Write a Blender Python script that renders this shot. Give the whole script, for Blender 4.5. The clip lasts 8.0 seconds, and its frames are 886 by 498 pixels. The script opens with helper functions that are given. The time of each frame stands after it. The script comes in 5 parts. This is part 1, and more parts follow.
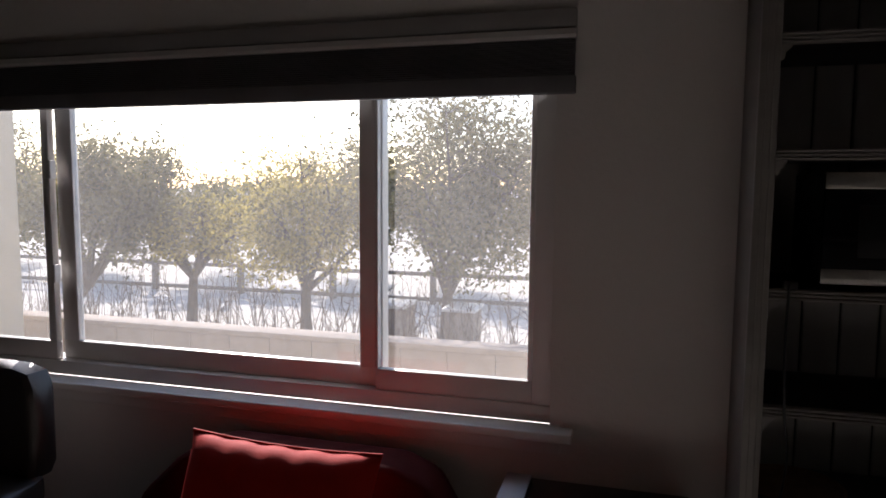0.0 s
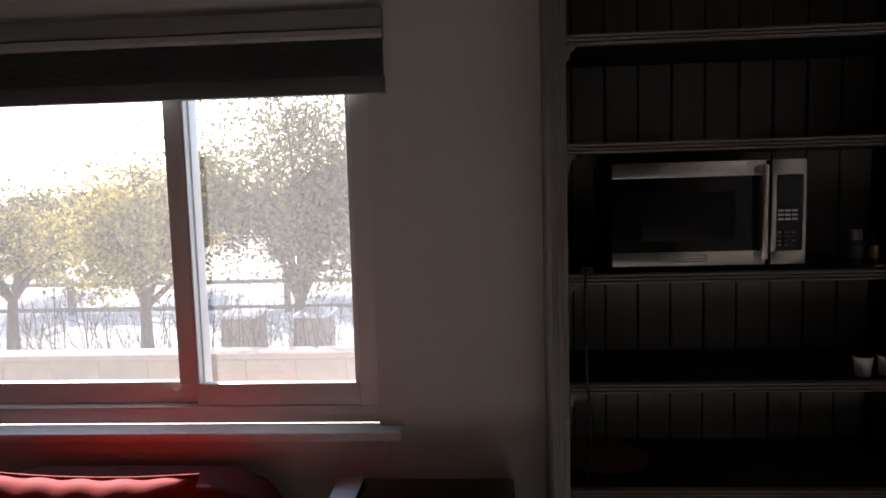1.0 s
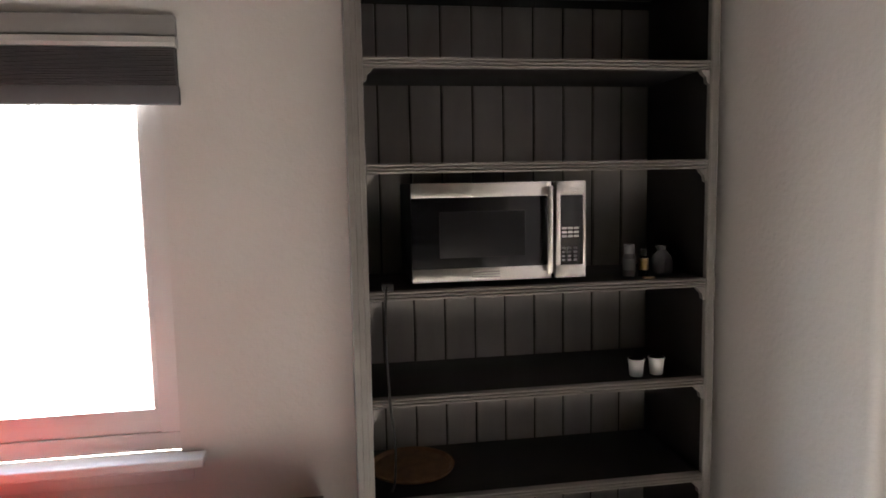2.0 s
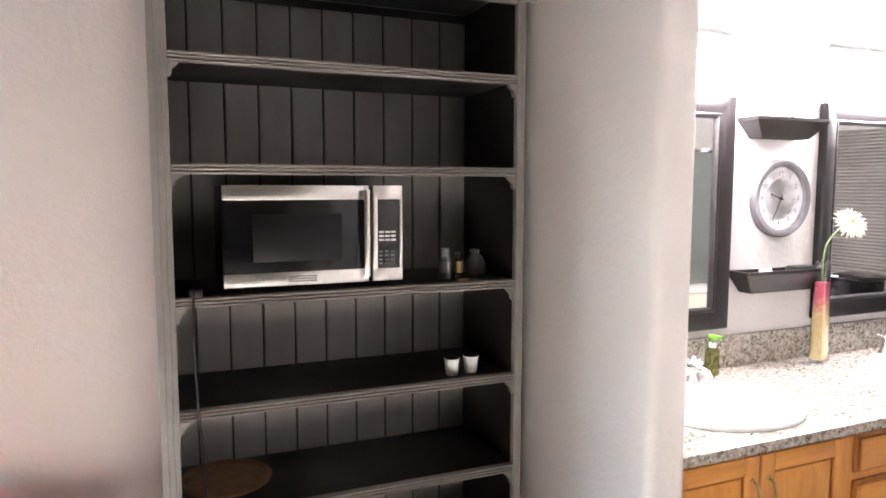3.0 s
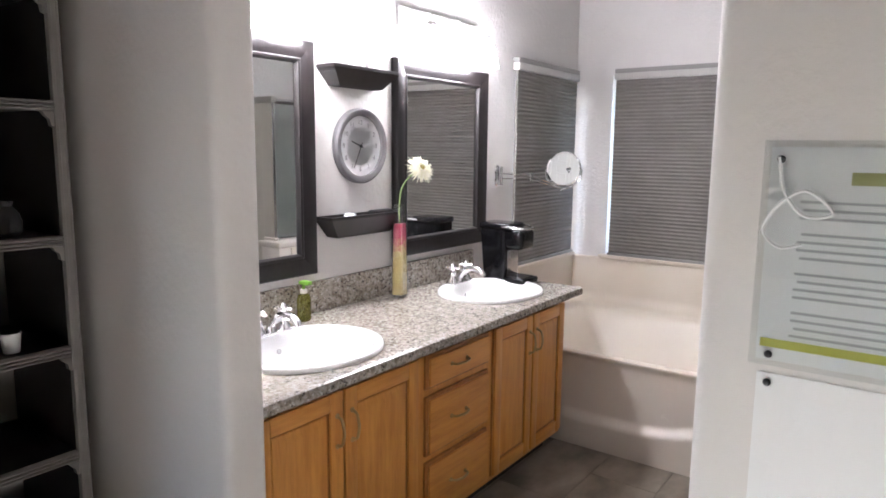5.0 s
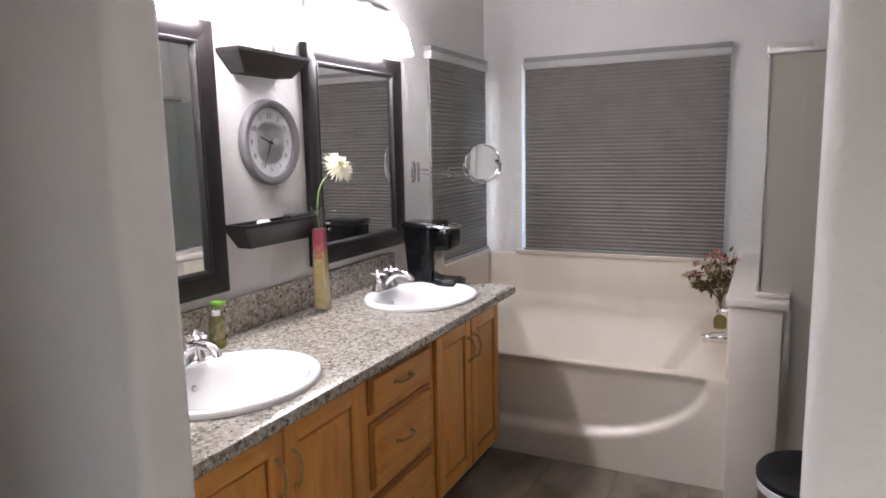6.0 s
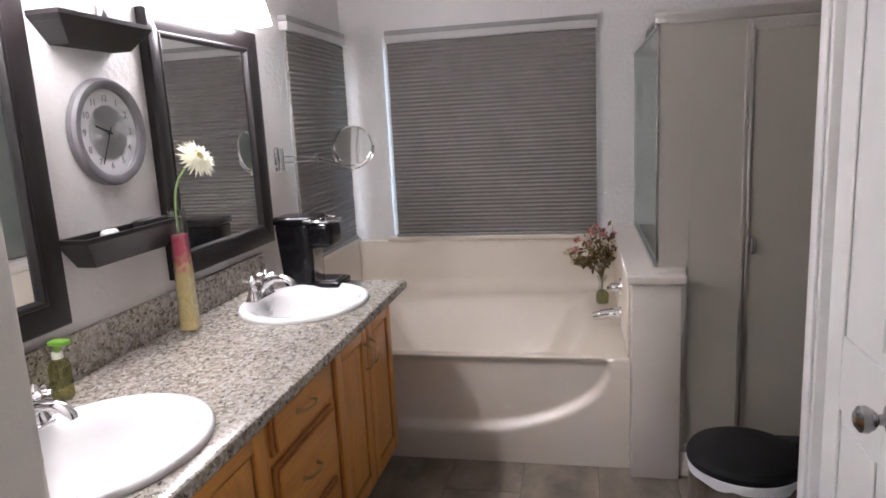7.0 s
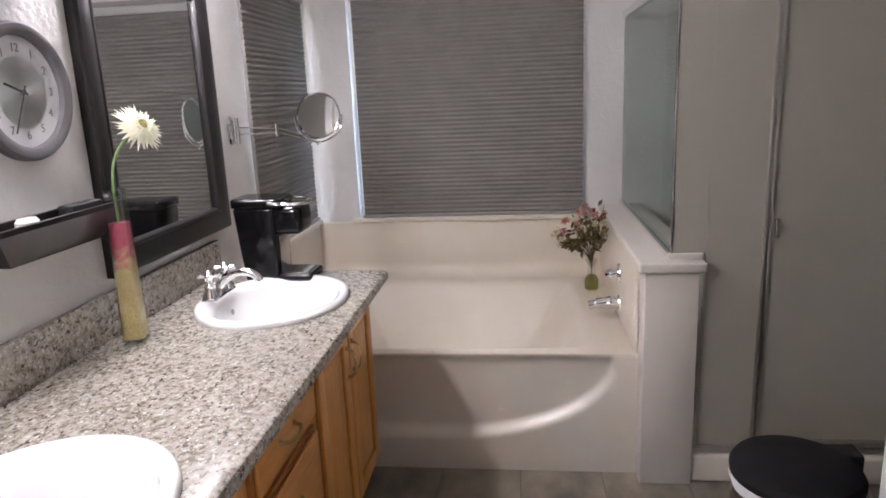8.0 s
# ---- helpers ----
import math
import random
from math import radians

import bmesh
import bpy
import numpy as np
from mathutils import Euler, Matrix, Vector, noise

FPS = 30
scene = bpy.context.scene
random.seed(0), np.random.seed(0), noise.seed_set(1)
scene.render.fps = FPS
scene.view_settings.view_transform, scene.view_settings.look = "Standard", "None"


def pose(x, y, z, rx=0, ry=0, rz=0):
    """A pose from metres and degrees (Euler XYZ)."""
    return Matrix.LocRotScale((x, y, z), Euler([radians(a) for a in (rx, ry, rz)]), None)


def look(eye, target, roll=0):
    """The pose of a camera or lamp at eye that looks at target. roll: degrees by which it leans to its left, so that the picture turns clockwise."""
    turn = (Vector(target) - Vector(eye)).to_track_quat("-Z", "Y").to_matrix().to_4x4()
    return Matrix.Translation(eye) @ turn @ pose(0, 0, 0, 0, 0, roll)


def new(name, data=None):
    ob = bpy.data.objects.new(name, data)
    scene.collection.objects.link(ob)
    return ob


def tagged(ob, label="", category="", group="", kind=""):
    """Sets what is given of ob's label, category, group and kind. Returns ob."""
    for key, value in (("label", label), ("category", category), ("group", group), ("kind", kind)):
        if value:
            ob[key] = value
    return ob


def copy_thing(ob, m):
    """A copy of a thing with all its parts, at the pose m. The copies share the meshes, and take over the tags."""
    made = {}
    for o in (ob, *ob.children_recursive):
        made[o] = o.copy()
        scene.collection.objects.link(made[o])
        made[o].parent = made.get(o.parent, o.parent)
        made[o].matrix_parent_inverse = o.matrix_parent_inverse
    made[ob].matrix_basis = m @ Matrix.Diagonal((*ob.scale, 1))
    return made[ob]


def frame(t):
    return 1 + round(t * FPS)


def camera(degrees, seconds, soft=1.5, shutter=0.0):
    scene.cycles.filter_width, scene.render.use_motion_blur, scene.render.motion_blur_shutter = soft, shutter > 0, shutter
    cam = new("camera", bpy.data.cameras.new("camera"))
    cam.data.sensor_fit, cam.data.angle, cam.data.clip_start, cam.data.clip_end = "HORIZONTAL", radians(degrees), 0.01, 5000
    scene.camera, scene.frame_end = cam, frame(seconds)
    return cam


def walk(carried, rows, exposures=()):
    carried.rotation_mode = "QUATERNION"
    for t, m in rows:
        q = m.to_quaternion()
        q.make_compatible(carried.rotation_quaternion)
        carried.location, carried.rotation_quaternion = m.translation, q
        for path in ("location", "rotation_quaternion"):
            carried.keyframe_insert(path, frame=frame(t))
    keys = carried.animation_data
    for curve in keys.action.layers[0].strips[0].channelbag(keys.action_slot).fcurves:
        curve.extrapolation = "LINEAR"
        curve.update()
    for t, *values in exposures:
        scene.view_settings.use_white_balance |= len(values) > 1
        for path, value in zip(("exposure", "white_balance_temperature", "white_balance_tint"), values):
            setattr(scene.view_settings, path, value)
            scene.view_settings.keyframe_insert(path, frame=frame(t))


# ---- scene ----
cam = camera(67.0, 8.0, soft=1.7)

PATH = [
    (0, (-0.111, 0.046, 1.48), (-0.648, 1.964, 1.295), 0.4),
    (0.2, (-0.059, 0.067, 1.526), (-0.487, 2.013, 1.347), 0.2),
    (0.5, (-0.058, 0.077, 1.523), (-0.314, 2.052, 1.344), -0.1),
    (1, (0.008, 0.074, 1.476), (-0.118, 2.061, 1.29), -1.6),
    (1.2, (0.072, 0.065, 1.484), (0.078, 2.058, 1.323), -2.3),
    (2.3, (0.145, 0.059, 1.531), (0.564, 2.004, 1.326), -0.2),
    (2.5, (0.146, 0.055, 1.513), (0.662, 1.978, 1.325), -0.0),
    (3, (0.208, 0.035, 1.52), (0.975, 1.873, 1.334), 0.1),
    (3.5, (0.24, 0.02, 1.505), (1.204, 1.763, 1.315), -0.0),
    (4, (0.265, 0.016, 1.475), (1.442, 1.617, 1.248), 0.0),
    (4.5, (0.328, -0.002, 1.47), (1.795, 1.338, 1.232), 1.3),
    (4.7, (0.352, 0.006, 1.467), (1.883, 1.265, 1.208), 0.6),
    (5.8, (0.508, 0.251, 1.457), (2.241, 1.196, 1.138), 0.7),
    (6, (0.52, 0.329, 1.438), (2.296, 1.2, 1.143), -1.2),
    (6.5, (0.583, 0.455, 1.451), (2.468, 1.002, 1.067), 0.2),
    (7, (0.721, 0.619, 1.454), (2.642, 1.034, 1.082), -3.0),
    (7.5, (0.859, 0.711, 1.441), (2.788, 0.963, 0.976), -1.2),
    (8, (1.031, 0.855, 1.431), (2.965, 1.095, 0.98), -2.5),
]
EXPOSURES = [
    (0.0, 0.85, 6200, 20), (0.5, 0.9, 6200, 20), (1.0, 1.45, 6200, 19), (1.2, 1.7, 6200, 19),
    (2.3, 4.35, 6300, 16), (2.5, 4.45, 6300, 16), (3.0, 4.9, 6000, 17), (3.5, 4.92, 5850, 17), (4.0, 4.65, 5850, 16), (4.5, 4.2, 5750, 14),
    (4.7, 4.05, 5750, 14), (5.8, 3.45, 5850, 15), (6.5, 3.4, 5850, 15), (7.0, 3.33, 5900, 16), (8.0, 3.38, 5900, 16),
]
walk(cam, [(t, look(eye, target, roll)) for t, eye, target, roll in PATH], EXPOSURES)

# ---- light ----
SUN_EL, SUN_AZ = 28.0, 33.0
world = bpy.data.worlds.new("sky")
scene.world = world
world.use_nodes = True
sky_nodes = world.node_tree.nodes
sky = sky_nodes.new("ShaderNodeTexSky")
sky.sky_type, sky.sun_disc = "NISHITA", False
sky.sun_elevation, sky.sun_rotation = radians(SUN_EL), radians(-SUN_AZ)
sky.dust_density, sky.ozone_density = 0.6, 1.0
world.node_tree.links.new(sky.outputs[0], sky_nodes["Background"].inputs[0])
sky_nodes["Background"].inputs[1].default_value = 0.15
sun_lamp = bpy.data.lights.new("sun", "SUN")
sun_lamp.energy, sun_lamp.angle, sun_lamp.color = 5.0, radians(0.5), (1.0, 0.93, 0.83)
sun_dir = Vector((-math.sin(radians(SUN_AZ)), math.cos(radians(SUN_AZ)), math.tan(radians(SUN_EL))))
new("sun", sun_lamp).matrix_world = look(sun_dir * 20, (0, 0, 0))
SHADE_GLOW, BULB_GLOW = 4.7, 4.2


# ---- materials ----
def node_mat(name, colour, rough=0.5, metal=0.0):
    m = bpy.data.materials.new(name)
    m.use_nodes = True
    b = m.node_tree.nodes["Principled BSDF"]
    b.inputs["Base Color"].default_value = (*colour, 1)
    b.inputs["Roughness"].default_value = rough
    b.inputs["Metallic"].default_value = metal
    return m, m.node_tree.nodes, m.node_tree.links, b


def coords(n, l, scale=(1, 1, 1), random_shift=False):
    t = n.new("ShaderNodeTexCoord")
    p = n.new("ShaderNodeMapping")
    p.inputs["Scale"].default_value = scale
    l.new(t.outputs["Object"], p.inputs["Vector"])
    if random_shift:
        o = n.new("ShaderNodeObjectInfo")
        k = n.new("ShaderNodeMath")
        k.operation = "MULTIPLY"
        k.inputs[1].default_value = 37.0
        l.new(o.outputs["Random"], k.inputs[0])
        l.new(k.outputs[0], p.inputs["Location"])
    return p.outputs[0]


def noise_tex(n, l, vec, scale, detail=4, rough=0.55):
    t = n.new("ShaderNodeTexNoise")
    t.inputs["Scale"].default_value, t.inputs["Detail"].default_value, t.inputs["Roughness"].default_value = scale, detail, rough
    l.new(vec, t.inputs["Vector"])
    return t.outputs["Fac"]


def ramp(n, l, fac, stops):
    r = n.new("ShaderNodeValToRGB")
    e = r.color_ramp.elements
    while len(e) < len(stops):
        e.new(0.5)
    for i, (p, c) in enumerate(stops):
        e[i].position, e[i].color = p, (*c, 1)
    l.new(fac, r.inputs[0])
    return r.outputs[0]


def bump(n, l, b, height, strength, distance):
    k = n.new("ShaderNodeBump")
    k.inputs["Strength"].default_value, k.inputs["Distance"].default_value = strength, distance
    l.new(height, k.inputs["Height"])
    l.new(k.outputs[0], b.inputs["Normal"])


def vary(name, c1, c2, rough=0.5, metal=0.0, scale=8.0, stretch=(1, 1, 1), bump_scale=0, bump_amount=0.2, bump_size=0.002, shift=False, rough2=None):
    """A surface whose colour drifts between two tones, with fine relief."""
    m, n, l, b = node_mat(name, c1, rough, metal)
    v = coords(n, l, stretch, shift)
    f = noise_tex(n, l, v, scale, 5)
    l.new(ramp(n, l, f, [(0.3, c1), (0.7, c2)]), b.inputs["Base Color"])
    if rough2 is not None:
        r = n.new("ShaderNodeMapRange")
        r.inputs["To Min"].default_value, r.inputs["To Max"].default_value = rough, rough2
        l.new(noise_tex(n, l, v, scale * 4, 3), r.inputs["Value"])
        l.new(r.outputs[0], b.inputs["Roughness"])
    if bump_scale:
        bump(n, l, b, noise_tex(n, l, v, bump_scale, 3), bump_amount, bump_size)
    return m


def wood(name, dark, light, stretch, rough=0.4, scale=5.0, coat=0.15):
    m, n, l, b = node_mat(name, light, rough)
    v = coords(n, l, stretch, True)
    f = noise_tex(n, l, v, scale, 6, 0.62)
    fine = noise_tex(n, l, v, scale * 6, 3)
    mix = n.new("ShaderNodeMath")
    mix.operation = "MULTIPLY_ADD"
    mix.inputs[1].default_value = 0.3
    l.new(fine, mix.inputs[0])
    l.new(f, mix.inputs[2])
    mid = tuple((a + c) / 2 for a, c in zip(dark, light))
    l.new(ramp(n, l, mix.outputs[0], [(0.45, dark), (0.6, mid), (0.8, light)]), b.inputs["Base Color"])
    b.inputs["Coat Weight"].default_value, b.inputs["Coat Roughness"].default_value = coat, 0.3
    bump(n, l, b, mix.outputs[0], 0.12, 0.001)
    return m


def granite(name):
    m, n, l, b = node_mat(name, (0.4, 0.37, 0.33), 0.22)
    v = coords(n, l, (1.0, 1.0, 1.0))
    big = noise_tex(n, l, v, 70.0, 3, 0.6)
    base = ramp(n, l, big, [(0.36, (0.17, 0.142, 0.11)), (0.45, (0.295, 0.262, 0.22)), (0.57, (0.385, 0.352, 0.305)), (0.7, (0.49, 0.46, 0.415))])
    specks = ramp(n, l, noise_tex(n, l, coords(n, l, (1.0, 1.9, 1.3)), 66.0, 3, 0.65), [(0.372, (1, 1, 1)), (0.42, (0, 0, 0))])
    mix = n.new("ShaderNodeMix")
    mix.data_type = "RGBA"
    l.new(specks, mix.inputs["Factor"])
    l.new(base, mix.inputs["A"])
    mix.inputs["B"].default_value = (0.055, 0.046, 0.04, 1)
    pale = ramp(n, l, noise_tex(n, l, v, 120.0, 2, 0.6), [(0.62, (0, 0, 0)), (0.68, (1, 1, 1))])
    mix2 = n.new("ShaderNodeMix")
    mix2.data_type = "RGBA"
    l.new(pale, mix2.inputs["Factor"])
    l.new(mix.outputs["Result"], mix2.inputs["A"])
    mix2.inputs["B"].default_value = (0.64, 0.62, 0.59, 1)
    l.new(mix2.outputs["Result"], b.inputs["Base Color"])
    bump(n, l, b, big, 0.04, 0.001)
    return m


def clear_pane(name, tint, gloss):
    m = bpy.data.materials.new(name)
    m.use_nodes = True
    n, l = m.node_tree.nodes, m.node_tree.links
    n.remove(n["Principled BSDF"])
    t, g, x = n.new("ShaderNodeBsdfTransparent"), n.new("ShaderNodeBsdfGlossy"), n.new("ShaderNodeMixShader")
    t.inputs[0].default_value = (*tint, 1)
    g.inputs["Roughness"].default_value = 0.02
    x.inputs[0].default_value = gloss
    l.new(t.outputs[0], x.inputs[1])
    l.new(g.outputs[0], x.inputs[2])
    l.new(x.outputs[0], n["Material Output"].inputs[0])
    return m


def glow(name, colour, strength):
    m, n, l, b = node_mat(name, (0.9, 0.9, 0.88), 0.4)
    b.inputs["Emission Color"].default_value = (*colour, 1)
    b.inputs["Emission Strength"].default_value = strength
    return m


def leaf_mat(name, c1, c2, through_light=0.5):
    m = bpy.data.materials.new(name)
    m.use_nodes = True
    n, l = m.node_tree.nodes, m.node_tree.links
    n.remove(n["Principled BSDF"])
    g = n.new("ShaderNodeNewGeometry")
    col = ramp(n, l, g.outputs["Random Per Island"], [(0.0, c1), (1.0, c2)])
    d, t, x = n.new("ShaderNodeBsdfDiffuse"), n.new("ShaderNodeBsdfTranslucent"), n.new("ShaderNodeMixShader")
    l.new(col, d.inputs[0])
    l.new(col, t.inputs[0])
    x.inputs[0].default_value = through_light
    l.new(d.outputs[0], x.inputs[1])
    l.new(t.outputs[0], x.inputs[2])
    l.new(x.outputs[0], n["Material Output"].inputs[0])
    return m


M_WALL = vary("wall_paint", (0.70, 0.67, 0.63), (0.74, 0.71, 0.68), 0.6, scale=2.0, bump_scale=55, bump_amount=0.5, bump_size=0.004)
M_BATHWALL = vary("bath_wall_paint", (0.68, 0.66, 0.64), (0.73, 0.71, 0.69), 0.55, scale=2.0, bump_scale=48, bump_amount=0.7, bump_size=0.005)
# Darker than the walls, so the unseen bathroom ceiling bounces less light.
M_CEIL = vary("dim_ceiling_beige", (0.52, 0.50, 0.47), (0.57, 0.55, 0.52), 0.8, scale=3, bump_scale=40, bump_amount=0.3)
# Dark tan for the unseen ceiling and far walls; it cuts bounced light.
M_FARWALL = vary("dim_unseen_wall_tan", (0.22, 0.195, 0.165), (0.26, 0.23, 0.195), 0.7, scale=2.0, bump_scale=70, bump_amount=0.35, bump_size=0.004)
M_CARPET = vary("carpet", (0.44, 0.42, 0.385), (0.53, 0.505, 0.465), 0.95, scale=60, bump_scale=300, bump_amount=0.8, bump_size=0.006)
M_TILE = vary("slate_vinyl_tile", (0.115, 0.10, 0.082), (0.35, 0.30, 0.235), 0.42, scale=3.6, stretch=(1, 1.6, 1), bump_scale=30, bump_amount=0.15, shift=True, rough2=0.6)
M_GROUT = vary("grout", (0.12, 0.105, 0.087), (0.17, 0.15, 0.125), 0.9, scale=30)
M_VINYL = vary("white_vinyl", (0.74, 0.72, 0.69), (0.78, 0.76, 0.74), 0.35, scale=4)
M_TRIMWHITE = vary("white_gloss_paint", (0.72, 0.71, 0.69), (0.77, 0.76, 0.74), 0.35, scale=4, bump_scale=80, bump_amount=0.05)
M_SHELFPAINT = vary("grey_white_shelf_paint", (0.22, 0.205, 0.19), (0.265, 0.25, 0.23), 0.45, scale=5, stretch=(1, 1, 3), bump_scale=50, bump_amount=0.06)
# Inner boards are near-black; the face frame and back are paler.
M_SHELFDARK = vary("near_black_shelf_tone", (0.011, 0.01, 0.01), (0.02, 0.018, 0.018), 0.5, scale=6, bump_scale=60, bump_amount=0.08)
M_BEAD = vary("beadboard_paint", (0.27, 0.252, 0.232), (0.32, 0.30, 0.278), 0.5, scale=4, stretch=(3, 1, 1), shift=True)
M_FABRIC = vary("grey_shade_fabric", (0.215, 0.203, 0.187), (0.25, 0.238, 0.222), 0.9, scale=6, bump_scale=500, bump_amount=0.2, bump_size=0.001)
M_FABRIC_DK = vary("charcoal_shade_fabric", (0.14, 0.14, 0.145), (0.18, 0.18, 0.185), 0.9, scale=6, bump_scale=500, bump_amount=0.2, bump_size=0.001)
M_RAIL = vary("grey_shade_rail", (0.30, 0.29, 0.28), (0.33, 0.32, 0.31), 0.5, scale=5)
M_RAILPALE = vary("pale_shade_rail", (0.5, 0.49, 0.47), (0.55, 0.54, 0.52), 0.4, scale=5)
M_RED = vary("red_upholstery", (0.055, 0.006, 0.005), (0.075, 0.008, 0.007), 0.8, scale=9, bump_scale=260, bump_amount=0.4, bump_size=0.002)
M_REDCUSH = vary("red_cushion_cloth", (0.32, 0.010, 0.005), (0.38, 0.014, 0.008), 0.75, scale=9, bump_scale=300, bump_amount=0.4, bump_size=0.002)
for _m in (M_RED, M_REDCUSH):
    _m.node_tree.nodes["Principled BSDF"].inputs["Specular IOR Level"].default_value = 0.12
M_SCREEN, _n, _l, _b = node_mat("perforated_screen", (0.010, 0.010, 0.011), 0.4)
_b.inputs["Specular IOR Level"].default_value = 0.2
M_BLACKGLOSS = vary("black_gloss", (0.008, 0.008, 0.009), (0.014, 0.014, 0.015), 0.1, scale=4)
M_BLACKPLASTIC = vary("black_plastic", (0.012, 0.012, 0.013), (0.02, 0.02, 0.02), 0.28, scale=12, bump_scale=200, bump_amount=0.05)
M_BLACKSHELL, _n, _l, _b = node_mat("black_moulded_shell", (0.006, 0.006, 0.007), 0.14)
_b.inputs["Specular IOR Level"].default_value = 0.35
bump(_n, _l, _b, noise_tex(_n, _l, coords(_n, _l), 9.0, 2), 0.05, 0.004)
M_DIMPLASTIC = vary("dim_grey_plastic", (0.05, 0.05, 0.052), (0.10, 0.10, 0.102), 0.4, scale=30)
M_BLACKMATT = vary("black_matt_plastic", (0.010, 0.0095, 0.0095), (0.016, 0.015, 0.015), 0.6, scale=10, bump_scale=150, bump_amount=0.1)
M_LEATHER = vary("dark_leather", (0.02, 0.017, 0.015), (0.035, 0.03, 0.026), 0.35, scale=8, bump_scale=120, bump_amount=0.3)
M_BINLID = vary("dark_lid_plastic", (0.006, 0.0055, 0.006), (0.010, 0.0095, 0.010), 0.7, scale=10, bump_scale=150, bump_amount=0.1)
_b = M_BINLID.node_tree.nodes["Principled BSDF"]
_b.inputs["Specular IOR Level"].default_value = 0.25
M_STEEL = vary("brushed_steel", (0.62, 0.60, 0.56), (0.74, 0.72, 0.68), 0.22, 1.0, scale=40, stretch=(1, 1, 20), rough2=0.34)
M_BARREL = vary("polished_bin_steel", (0.36, 0.355, 0.35), (0.46, 0.455, 0.45), 0.14, 1.0, scale=30, stretch=(12, 12, 0.4), rough2=0.24)
M_PONY = vary("warm_white_wall_paint", (0.66, 0.605, 0.55), (0.71, 0.655, 0.60), 0.5, scale=2.0, bump_scale=60, bump_amount=0.2, bump_size=0.003)
M_CHROME = vary("chrome", (0.82, 0.82, 0.83), (0.88, 0.88, 0.88), 0.06, 1.0, scale=10)
M_NICKEL = vary("satin_nickel", (0.40, 0.395, 0.395), (0.48, 0.475, 0.475), 0.22, 1.0, scale=20)
M_BRASS = vary("antique_brass", (0.42, 0.30, 0.15), (0.55, 0.4, 0.2), 0.3, 1.0, scale=30)
M_MIRROR, *_ = node_mat("mirror_silver", (0.86, 0.88, 0.87), 0.015, 1.0)
M_ESPRESSO = wood("espresso_wood", (0.005, 0.004, 0.004), (0.013, 0.010, 0.010), (8, 1, 1), 0.36, 6, 0.12)
M_OAK_V = wood("oak_upright_grain", (0.55, 0.215, 0.036), (0.72, 0.335, 0.068), (14, 14, 1.2), 0.38, 3.0)
# Dark oak backing: shade in gaps and grooves is put into its colour.
M_OAKEDGE = wood("oak_gap_shade", (0.30, 0.11, 0.02), (0.44, 0.175, 0.034), (6, 6, 1.2), 0.45, 3.0)
M_OAK_H = wood("oak_level_grain", (0.55, 0.215, 0.036), (0.72, 0.335, 0.068), (1.2, 14, 14), 0.38, 3.0)
M_GRANITE = granite("speckled_laminate")
M_PORCELAIN = vary("white_porcelain", (0.82, 0.82, 0.81), (0.85, 0.85, 0.84), 0.08, scale=3)
M_TUB = vary("warm_white_fibreglass", (0.70, 0.635, 0.55), (0.74, 0.68, 0.60), 0.2, scale=2, rough2=0.3)
M_SURROUND = vary("cream_surround", (0.71, 0.635, 0.53), (0.75, 0.68, 0.58), 0.38, scale=2)
M_CLOCKFACE = vary("clock_face", (0.60, 0.60, 0.61), (0.66, 0.66, 0.67), 0.35, scale=5)
M_CLOCKRING = vary("clock_ring", (0.115, 0.108, 0.112), (0.15, 0.142, 0.146), 0.55, 0.0, scale=9)
M_CLOCKDISC, _n, _l, _b = node_mat("brushed_clock_disc", (0.62, 0.62, 0.63), 0.30, 1.0)
_t = _n.new("ShaderNodeTangent")
_t.direction_type, _t.axis = "RADIAL", "Y"
_b.inputs["Anisotropic"].default_value = 0.85
_l.new(_t.outputs[0], _b.inputs["Tangent"])
M_INK = vary("black_ink", (0.01, 0.01, 0.01), (0.02, 0.02, 0.02), 0.6)
M_GREYINK = vary("grey_ink", (0.16, 0.16, 0.17), (0.22, 0.22, 0.23), 0.7)
# Print paled in its colour to stand for overbright light on it.
M_PALEINK = vary("washed_out_grey_ink", (0.40, 0.41, 0.41), (0.47, 0.48, 0.48), 0.6)
M_OLIVEINK = vary("olive_ink", (0.36, 0.36, 0.14), (0.42, 0.42, 0.19), 0.6)
M_PAPER = vary("white_paper", (0.78, 0.78, 0.77), (0.82, 0.82, 0.81), 0.5, scale=6)
M_YELLOW = vary("yellow_green_ink", (0.5, 0.5, 0.06), (0.55, 0.55, 0.09), 0.5)
# Pale blue stands in for the window's reflection in the table top.
M_TABLEGLARE = vary("pale_blue_table_reflection", (0.66, 0.74, 0.82), (0.72, 0.79, 0.86), 0.16, scale=6)
M_GLASS = clear_pane("window_glass", (0.97, 0.98, 0.97), 0.05)
# Dust film, made strong enough that its haze also stands for glare.
M_HAZEPANE = clear_pane("dusty_hazed_glass", (0.97, 0.98, 0.97), 0.04)
_n, _l = M_HAZEPANE.node_tree.nodes, M_HAZEPANE.node_tree.links
_d, _x = _n.new("ShaderNodeBsdfTranslucent"), _n.new("ShaderNodeMixShader")
_d.inputs[0].default_value = (0.80, 0.79, 0.78, 1)
_r = _n.new("ShaderNodeMapRange")
_r.inputs["To Min"].default_value, _r.inputs["To Max"].default_value = 0.03, 0.075
_l.new(noise_tex(_n, _l, coords(_n, _l, (1.0, 1.0, 0.5)), 3.0, 5, 0.6), _r.inputs["Value"])
_l.new(_r.outputs[0], _x.inputs[0])
_l.new(_n["Mix Shader"].outputs[0], _x.inputs[1])
